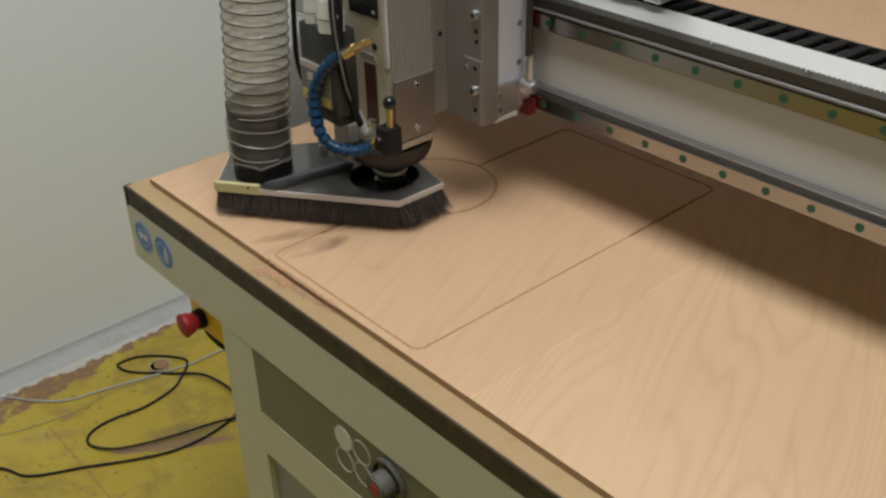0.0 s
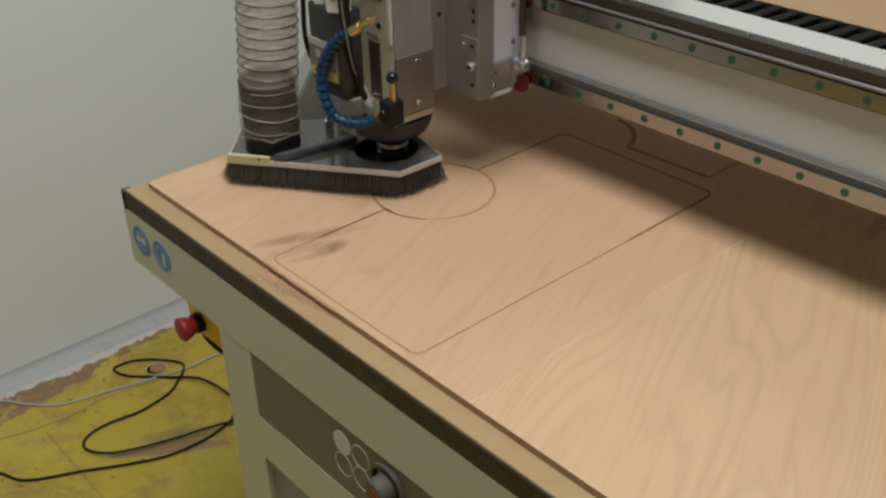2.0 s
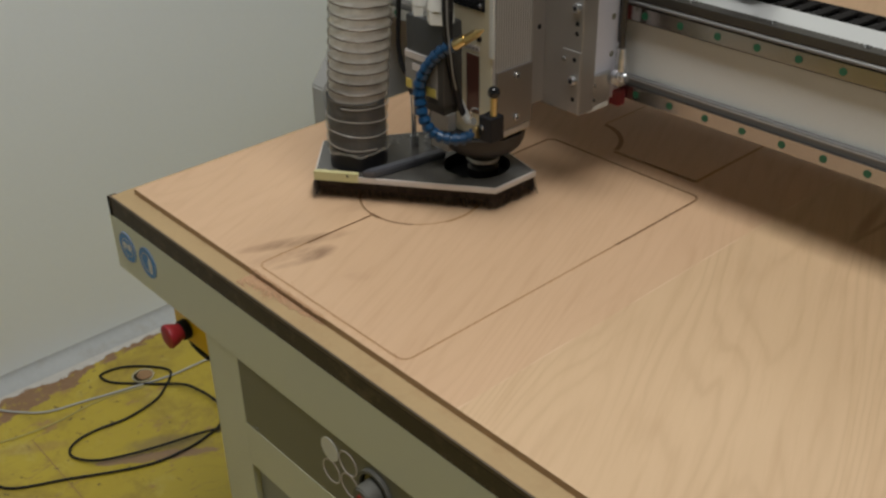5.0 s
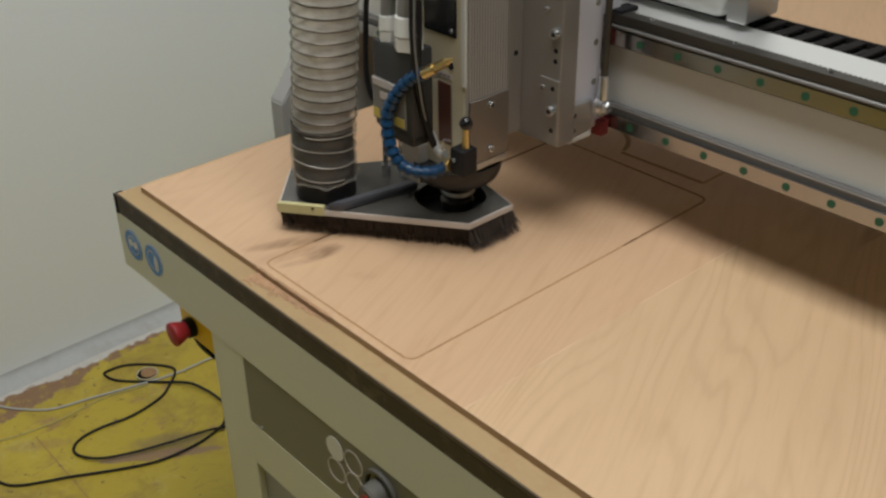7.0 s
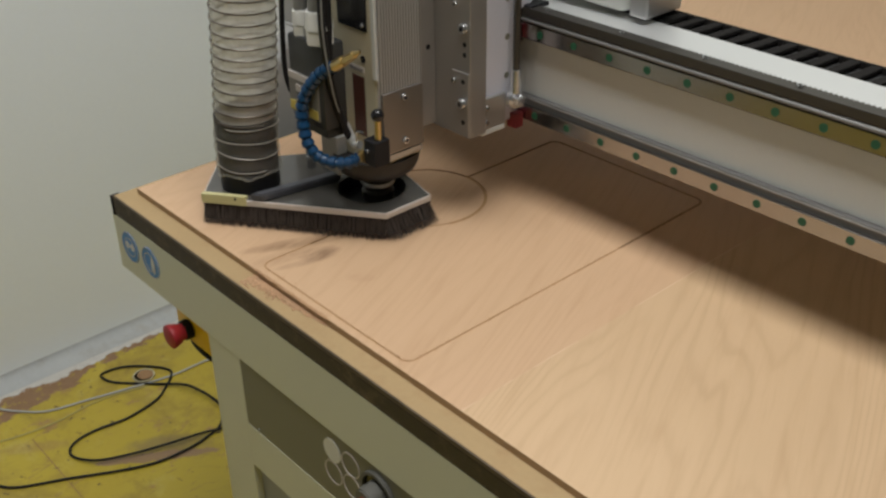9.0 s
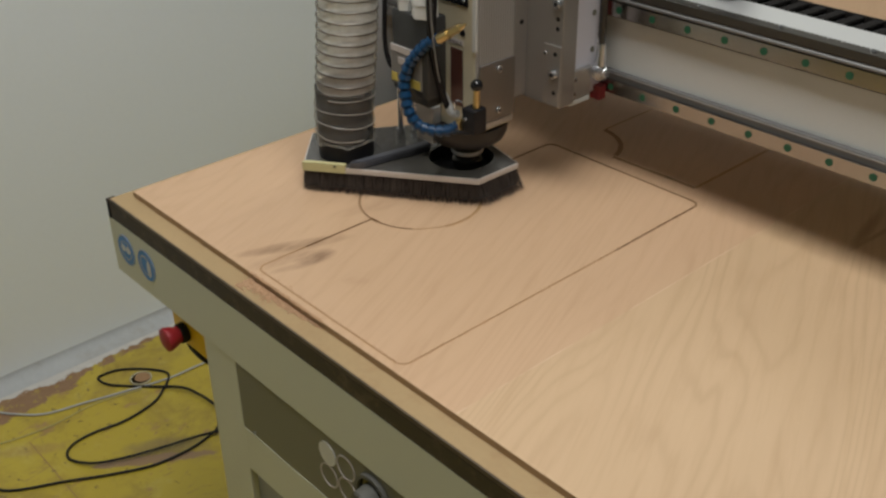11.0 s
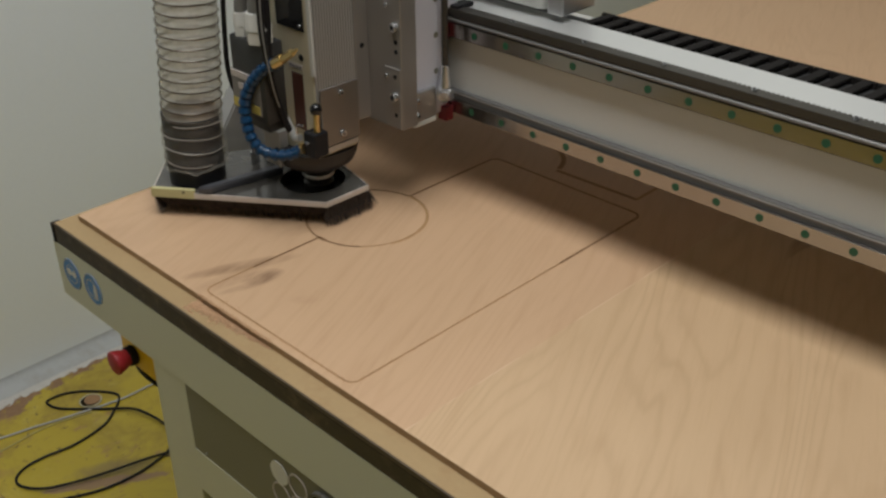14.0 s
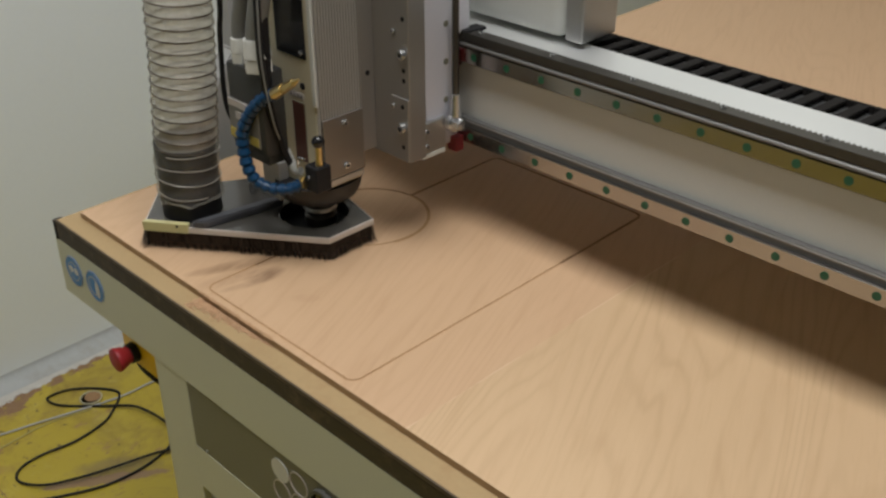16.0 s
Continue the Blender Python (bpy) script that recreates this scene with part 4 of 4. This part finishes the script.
hose = part("hose_spigot", lathe((HX, HY), [(0.0425, 0.0456), (0.0425, 0.157), (0.0395, 0.1585), (0.0395, 0.06)], 48, None, False), BLACK, head, "black spigot inside the clear hose", smooth=True)


def hose_wall():
    bm = bmesh.new()
    n, rings = 40, []
    for k in range(300):
        z = 0.0725 + 0.5275 * k / 299
        cx, cy = hose_axis(z)
        r = HR - 0.0005 * math.cos(2 * math.pi * (z - 0.0625) / 0.0160) + (0.0008 if z < 0.150 else 0.0)
        rings.append([bm.verts.new((cx + r * math.cos(2 * math.pi * q / n), cy + r * math.sin(2 * math.pi * q / n), z)) for q in range(n)])
    for a, b in zip(rings, rings[1:]):
        for q in range(n):
            fc = bm.faces.new((a[q], a[(q + 1) % n], b[(q + 1) % n], b[q]))
            fc.material_index = 1 if a[q].co.z < 0.155 else 0
    return bm


wall_part = part("hose_wall", hose_wall(), [CLEAR, CLEARLOW], head, "clear ribbed plastic extraction hose", smooth=True)


def coil(z0, z1, pitch, grow, slack):
    line, k = [], 0
    while z0 + pitch * k / 36 < z1:
        z = z0 + pitch * k / 36
        cx, cy = hose_axis(z)
        a = -2 * math.pi * k / 36
        line.append((cx + (HR + grow) * math.cos(a), cy + (HR + grow) * math.sin(a), z + slack * math.sin(2.3 * a + 0.6)))
        k += 1
    return line


part("hose_wire", tube(coil(0.1500, 0.598, 0.0160, 0.0004, 0.0), 0.0012, 6), WIRE, wall_part, "spiral wire of the hose", smooth=True)
part("cuff_glint", tube(coil(0.0800, 0.1490, 0.0215, 0.0011, 0.0012), 0.0011, 6), CUFFGLINT, wall_part, "pale spiral standing for highlights on the loose clear cuff", smooth=True)
frill = []
for k in range(73):
    a = 2 * math.pi * k / 72
    frill.append((HX + (HR + 0.0012 + 0.0010 * math.sin(7 * a)) * math.cos(a), HY + (HR + 0.0012 + 0.0010 * math.sin(7 * a)) * math.sin(a), 0.0735 + 0.0022 * math.sin(5 * a + 1.0) + 0.0012 * math.sin(13 * a)))
part("hose_frill", tube(frill, 0.0019, 8), CLEARLOW, wall_part, "crumpled cut end of the clear hose", smooth=True)

# drive motor in front of the spindle body, its labels, glands and cables
DRIVE = Matrix.Translation((0.0521, -0.0356, 0.0381)) @ Matrix.Scale(0.948, 4)


def set_drive(bm):
    bmesh.ops.transform(bm, verts=bm.verts, matrix=DRIVE)
    return bm


motor = part("drive_motor", set_drive(box(-0.102, -0.022, 0.158, 0.1965, 0.142, 0.266, 0.004)), CHARCOAL, head, "charcoal drive housing", smooth=True)
part("motor_flank", set_drive(box(-0.1045, -0.034, 0.1565, 0.160, 0.152, 0.214, 0.002)), LABELG, motor, "grey label field")
part("label_strip", set_drive(box(-0.102, -0.042, 0.1553, 0.1567, 0.2030, 0.2125, 0.0)), LABEL, motor, "pale label strip")
part("label_small", set_drive(box(-0.086, -0.066, 0.1553, 0.1567, 0.186, 0.196, 0.0)), LABEL, motor)
part("label_yellow", set_drive(box(-0.102, -0.089, 0.1553, 0.1567, 0.156, 0.169, 0.0)), LABELY, motor, "small yellow label")
part("label_yellow", set_drive(box(-0.057, -0.037, 0.1553, 0.1567, 0.155, 0.168, 0.0)), LABELY, motor, "small yellow label")
part("motor_base", set_drive(box(-0.095, -0.028, 0.164, 0.192, 0.127, 0.142, 0.002)), CHARCOAL, motor)
for gx, gy, r, h, mt in ((-0.082, 0.172, 0.0140, 0.036, GREYCABLE), (-0.0370, 0.168, 0.0200, 0.046, WHITEPL)):
    g = part("cable_gland", set_drive(rod((gx, gy, 0.265), (gx, gy, 0.265 + h * 0.42), r, None, 6, 0.001)), WHITEPL, head, "pale plastic cable gland")
    part("gland_cap", set_drive(rod((gx, gy, 0.265 + h * 0.42), (gx, gy, 0.265 + h), r * 0.97, r * 0.84, 24, 0.0015)), WHITEPL, g, smooth=True)
    lean = -0.012 if r < 0.013 else 0.006
    part("cable", set_drive(tube(glide([(gx, gy, 0.285), (gx + lean * 0.3, gy, 0.32), (gx + lean + 0.012, gy + 0.004, 0.40), (gx + lean + 0.03, gy + 0.01, 0.60)]), r * 0.72, 14)), GREYCABLE, g, "grey cable", smooth=True)
part("cable", tube(glide([(0.047, 0.1125, 0.606), (0.0432, 0.1125, 0.415), (0.0394, 0.1125, 0.31), (0.0359, 0.125, 0.2306), (0.0338, 0.14, 0.1768), (0.033, 0.151, 0.152)], 10), 0.0048, 12), BLACK, head, "black pneumatic hose", smooth=True)
part("cable", tube(glide([(0.0557, 0.107, 0.6063), (0.0519, 0.107, 0.4157), (0.0481, 0.107, 0.3108), (0.0447, 0.1186, 0.2321), (0.0367, 0.1329, 0.1943)], 10), 0.0013, 8), GREYCABLE, head, smooth=True)
part("cable", tube(glide([(0.0305, 0.1262, 0.6053), (0.0295, 0.1262, 0.4133), (0.0276, 0.1262, 0.3173), (0.0247, 0.1253, 0.2405), (0.0228, 0.1262, 0.2117)], 10), 0.0085, 12), BLACK, head, "thick black cable", smooth=True)
part("cable", tube(glide([(-0.040, 0.130, 0.60), (-0.0641, 0.13, 0.3696), (-0.0726, 0.13, 0.3234), (-0.0773, 0.13, 0.2763), (-0.0794, 0.13, 0.2279), (-0.0700, 0.132, 0.1950), (-0.0500, 0.140, 0.1900)], 10), 0.0036, 10), BLACK, head, "black cable beside the hose", smooth=True)
part("elbow_fitting", tube(glide([(0.022, 0.150, 0.172), (0.033, 0.151, 0.156), (0.040, 0.152, 0.147), (0.050, 0.153, 0.149)], 8), lambda t: 0.0066 - 0.0012 * t, 12), ALUTOP, head, "bright elbow fitting", smooth=True)
part("wire_clip", tube([(0.047, 0.150, 0.152), (0.047, 0.150, 0.166), (0.052, 0.150, 0.170), (0.064, 0.150, 0.172)], 0.0014, 8), CHROME, head, smooth=True)
# valve block with a knobbed lever
valve = part("valve_block", box(0.0625, 0.0875, 0.1490, 0.1745, 0.1270, 0.1635, 0.002), BLACK, head, "black valve block")
screw(valve, (0.0715, 0.1493, 0.148), (0, -1, 0), 0.0032, CHROME)
part("lever", rod((0.0785, 0.162, 0.163), (0.0790, 0.162, 0.1905), 0.0052, 0.0050, 18), BRASS, valve, "brass lever", smooth=True)
part("lever_knob", ball((0.0792, 0.162, 0.1975), 0.0088), BLACKGLOSS, valve, "black ball knob", smooth=True)

# blue jointed coolant hose with a brass nozzle
blue_line = glide([(0.056, 0.148, 0.1345), (0.0503, 0.1364, 0.1286), (0.0364, 0.1212, 0.1275), (0.0187, 0.108, 0.133), (0.0080, 0.0999, 0.15), (-0.0010, 0.0997, 0.1732), (-0.0045, 0.1016, 0.1997), (0.0035, 0.1065, 0.224), (0.0175, 0.112, 0.2436), (0.0331, 0.1176, 0.2588), (0.0484, 0.1227, 0.2667)], 12)
nozzle_hose = part("coolant_hose", tube(blue_line, 0.0062, 12), BLUE, head, "blue jointed coolant hose", smooth=True)
step = 6
for k in range(0, len(blue_line) - step, step):
    a, b = blue_line[k], blue_line[k + step]
    part("joint", rod(a, a + (b - a) * 0.86, 0.0094, 0.0076, 16, 0.0015), BLUE, nozzle_hose, smooth=True)
part("brass_end", rod((0.053, 0.148, 0.1335), (0.0635, 0.150, 0.1375), 0.0088, None, 6, 0.001), BRASS, nozzle_hose, "brass end fitting")
tip0, tip1 = Vector((0.0471, 0.1216, 0.2660)), Vector((0.0926, 0.1286, 0.2956))
way = tip1 - tip0
part("nozzle", rod(tip0, tip0 + way * 0.42, 0.0078, 0.0070, 18, 0.001), BRASS, nozzle_hose, "brass nozzle", smooth=True)
part("nozzle_neck", rod(tip0 + way * 0.42, tip0 + way * 0.80, 0.0062, 0.0056, 6), BRASS, nozzle_hose)
part("nozzle_tip", rod(tip0 + way * 0.78, tip1, 0.0048, 0.0018, 16), BRASS, nozzle_hose, smooth=True)

# z slide: front plate, side column with a threaded rod, brackets
part("mount_block", box(0.0, 0.066, 0.2495, 0.2755, 0.150, 0.62, 0.001), ZSTEEL, head, "grey mounting block")
part("mount_hole", rod((0.066, 0.2625, 0.262), (0.0668, 0.2625, 0.262), 0.0036, None, 16), BLACK, head)
zplate = part("slide_plate", box(0.010, 0.1340, 0.2755, 0.3055, 0.1455, 0.62, 0.0015), ZSTEEL, head, "machined steel slide plate with cap screws")
part("slide_pad", box(0.101, 0.1340, 0.2725, 0.2755, 0.1475, 0.238, 0.0008), ZSTEEL, zplate)
for z in (0.1965, 0.2985, 0.40, 0.50):
    screw(zplate, (0.1235, 0.2753 - (0.003 if z < 0.23 else 0.0), z), (0, -1, 0), 0.0075, CHROME)
    screw(zplate, (0.1065, 0.2755 - (0.003 if z < 0.23 else 0.0), z + 0.028), (0, -1, 0), 0.0036, CHROME)
for z in (0.168, 0.226, 0.262, 0.276, 0.345):
    part("tapped_hole", rod((0.1235, 0.2750 - (0.003 if z < 0.238 else 0.0), z), (0.1235, 0.2756, z), 0.0033, None, 14), BLACK, zplate)
column = part("slide_column", box(0.030, 0.1160, 0.3055, 0.384, 0.142, 0.62, 0.0015), COLUMN, head, "white enamelled slide column")
for z in (0.21, 0.265, 0.318, 0.37):
    part("column_screw", rod((0.1155, 0.3615, z), (0.1165, 0.3615, z), 0.0045, None, 18), DARKPAINT, column)
part("column_edge", box(0.1160, 0.1175, 0.3057, 0.3075, 0.15, 0.62, 0.0), BLACK, column)
part("slot", box(0.1155, 0.1166, 0.3735, 0.3775, 0.225, 0.30, 0.0), BLACK, column)
bracket = part("rod_bracket", box(0.1160, 0.1235, 0.3070, 0.3550, 0.1415, 0.1900, 0.003), ALU, head, "small aluminium bracket")
part("bracket_foot", box(0.1000, 0.1235, 0.3085, 0.3530, 0.1360, 0.1430, 0.001), WHITEPAINT, bracket)
for y, z in ((0.3155, 0.155), (0.3155, 0.177)):
    screw(bracket, (0.1233, y, z), (1, 0, 0), 0.0042, CHROME)
part("threaded_rod", rod((0.1310, 0.3650, 0.206), (0.1310, 0.3650, 0.62), 0.0048, None, 16), RACK, head, "dark threaded rod", smooth=True)
part("rod_end", rod((0.1310, 0.3650, 0.188), (0.1310, 0.3650, 0.222), 0.0090, 0.0068, 20, 0.001), CHROME, head, smooth=True)
part("rod_eye", rod((0.1235, 0.3640, 0.1785), (0.1365, 0.3640, 0.1785), 0.0140, None, 26, 0.003), CHROME, head, "ball joint eye", smooth=True)
part("eye_bolt", rod((0.1365, 0.3640, 0.1785), (0.1445, 0.3640, 0.1785), 0.0085, None, 6, 0.001), CHROME, head)
part("wiper", box(0.1100, 0.1280, 0.3700, 0.3855, 0.1300, 0.1520, 0.001), REDPART, head, "red rail wiper")
part("wiper", box(0.1100, 0.1185, 0.3760, 0.3860, 0.2500, 0.2760, 0.001), REDPART, head, "red rail wiper")
part("runner_block", box(0.030, 0.1120, 0.384, 0.398, 0.250, 0.276, 0.001), RACK, head)
part("runner_block", box(0.030, 0.1120, 0.384, 0.398, 0.134, 0.159, 0.001), RACK, head)
part("carriage_top", box(0.030, 0.1180, 0.384, 0.4060, 0.2985, 0.62, 0.002), COLUMN, head, "white carriage plate over the beam")
part("rack_wiper", box(0.1120, 0.1320, 0.3895, 0.425, 0.2972, 0.3035, 0.001), BLACK, head)
cover = part("motor_cover", box(0.036, 0.252, 0.440, 0.520, 0.3040, 0.55, 0.024, None, 5), WHITEPAINT, head, "rounded off-white motor cover", smooth=True)
part("cover_end", box(0.252, 0.2800, 0.446, 0.521, 0.3060, 0.55, 0.003), ALU, head, "aluminium end of the motor cover")

# ---- things on the floor ----
CZ = FL + 0.0032
black_lead = [(-1.02, -0.40), (-0.95, -0.28), (-0.884, -0.217), (-0.819, -0.181), (-0.762, -0.077), (-0.715, 0.005), (-0.679, 0.085), (-0.670, 0.160), (-0.676, 0.215), (-0.693, 0.262), (-0.735, 0.293), (-0.782, 0.296), (-0.830, 0.289), (-0.877, 0.272), (-0.940, 0.220), (-1.008, 0.156), (-1.050, 0.142), (-1.062, 0.155), (-1.053, 0.199), (-1.015, 0.245), (-0.968, 0.278), (-0.940, 0.274), (-0.905, 0.238), (-0.876, 0.195), (-0.862, 0.115), (-0.872, 0.045), (-0.869, -0.005), (-0.850, -0.034), (-0.818, -0.038), (-0.766, -0.007), (-0.735, 0.055), (-0.710, 0.130), (-0.683, 0.225), (-0.640, 0.33), (-0.55, 0.46)]
lead = [(x, y, CZ + (0.007 if 9 < i < 14 or 28 < i < 33 else 0.0)) for i, (x, y) in enumerate(black_lead)]
single("power_cable", tube(glide(lead, 7), 0.0032, 8), BLACK, "thin black cable looped loosely on the yellow floor", "cable", smooth=True)
grey_lead = [(-1.16, -0.20), (-1.130, -0.119), (-1.072, -0.073), (-1.016, -0.014), (-0.990, 0.075), (-0.964, 0.167), (-0.937, 0.277), (-0.932, 0.375), (-0.90, 0.52)]
single("data_cable", tube(glide([(x, y, FL + 0.0028) for x, y in grey_lead], 8), 0.0028, 8), PALELEAD, "thin pale grey cable lying across the floor", "cable", smooth=True)
yellow_lead = [(-1.08, -0.30), (-0.999, -0.171), (-0.966, -0.036), (-0.971, 0.095), (-0.945, 0.203)]
single("painted_cable", tube(glide([(x, y, FL + 0.0012) for x, y in yellow_lead], 8), 0.0022, 8), surface("paint_smeared_lead", (0.42, 0.36, 0.12), 0.6, 0, 0.15, 90, 9, 0.1), "thin cable smeared with yellow floor paint", "cable", smooth=True)
ring = thing("floor_ring", (-0.985, 0.222, FL), "dirty white plastic ring round a torn brown patch", "ring")
part("rim", lathe((-0.985, 0.222), [(0.0265, FL + 0.001), (0.0275, FL + 0.004), (0.0255, FL + 0.005), (0.0235, FL + 0.004), (0.0235, FL + 0.001)], 36), SOCKET, ring, "dirty white rim", smooth=True)
part("torn_patch", lathe((-0.988, 0.228), [(0.0205, FL + 0.001), (0.0195, FL + 0.003), (0.007, FL + 0.004)], 14), CUT, ring, "torn brown patch")
single("floor_seam", box(-0.945, -0.62, -0.0822, -0.0804, FL + 0.0002, FL + 0.0006, 0.0), CUT, "thin dark seam in the yellow floor paint", "floor seam", "structure")


# ---- movement: head and gantry follow the routed circle ----
PATH = [
    (0.0, -0.0021, 0.0049, 0.0000), (0.5, -0.0262, 0.0087, -0.0051), (1.0, -0.0569, 0.0250, -0.0057), (1.5, -0.0771, 0.0494, -0.0047),
    (2.0, -0.0866, 0.0799, -0.0041), (2.5, -0.0853, 0.1111, -0.0037), (3.0, -0.0698, 0.1387, -0.0029), (3.5, -0.0430, 0.1624, -0.0022),
    (3.7, -0.0291, 0.1695, -0.0022), (4.2, 0.0052, 0.1780, -0.0021), (4.8, 0.0412, 0.1713, -0.0021), (5.4, 0.0733, 0.1527, -0.0020),
    (5.8, 0.0895, 0.1349, -0.0019), (6.0, 0.0968, 0.1215, -0.0018), (6.5, 0.1002, 0.0906, -0.0030), (7.0, 0.0948, 0.0608, -0.0028),
    (7.5, 0.0744, 0.0323, -0.0042), (8.0, 0.0476, 0.0126, -0.0039), (8.5, 0.0098, 0.0044, -0.0046), (9.0, -0.0093, 0.0064, -0.0045),
    (9.1, -0.0089, 0.0063, -0.0044), (9.5, -0.0073, 0.0089, 0.0086), (9.6, -0.0070, 0.0170, 0.0091), (9.7, -0.0041, 0.0657, 0.0091),
    (9.9, 0.0025, 0.1650, 0.0094), (10.0, 0.0046, 0.1783, 0.0095), (10.4, 0.0053, 0.1803, -0.0020), (10.8, 0.0060, 0.1813, -0.0032),
    (11.3, -0.0062, 0.1816, -0.0029), (11.8, -0.0213, 0.1789, -0.0026), (12.0, -0.0300, 0.1759, -0.0025), (12.5, -0.0577, 0.1549, -0.0020),
    (13.0, -0.0770, 0.1276, -0.0027), (13.5, -0.0865, 0.0931, -0.0030), (14.0, -0.0858, 0.0670, -0.0031), (14.5, -0.0742, 0.0376, -0.0041),
    (15.0, -0.0499, 0.0152, -0.0047), (15.5, -0.0183, 0.0032, -0.0049), (16.0, -0.0009, -0.0026, -0.0054),
]


def motions():
    hx, hy, hz = head.location
    gx, gy, gz = gantry.location
    walk(head, [(t, pose(hx + x, hy + y, hz + z)) for t, x, y, z in PATH])
    walk(gantry, [(t, pose(gx, gy + y, gz)) for t, x, y, z in PATH])
    # bristles trail behind the way the shoe goes
    for o, mid, u, out in BRUSHES:
        hinge = Vector((mid.x, mid.y, 0.0372)) - ORIGIN[head]
        rows = []
        for i, (t, x, y, z) in enumerate(PATH):
            t0, x0, y0, _ = PATH[max(i - 1, 0)]
            t1, x1, y1, _ = PATH[min(i + 1, len(PATH) - 1)]
            v = Vector(((x1 - x0), (y1 - y0))) / (t1 - t0)
            drag = max(-1.0, min(1.0, v.dot(out) / 0.05))
            swing = radians(34 * drag if drag > 0 else 22 * drag)
            rows.append((t, Matrix.Translation(hinge) @ Matrix.Rotation(swing, 4, Vector((u.x, u.y, 0))) @ Matrix.Translation(-hinge)))
        walk(o, rows)


motions()
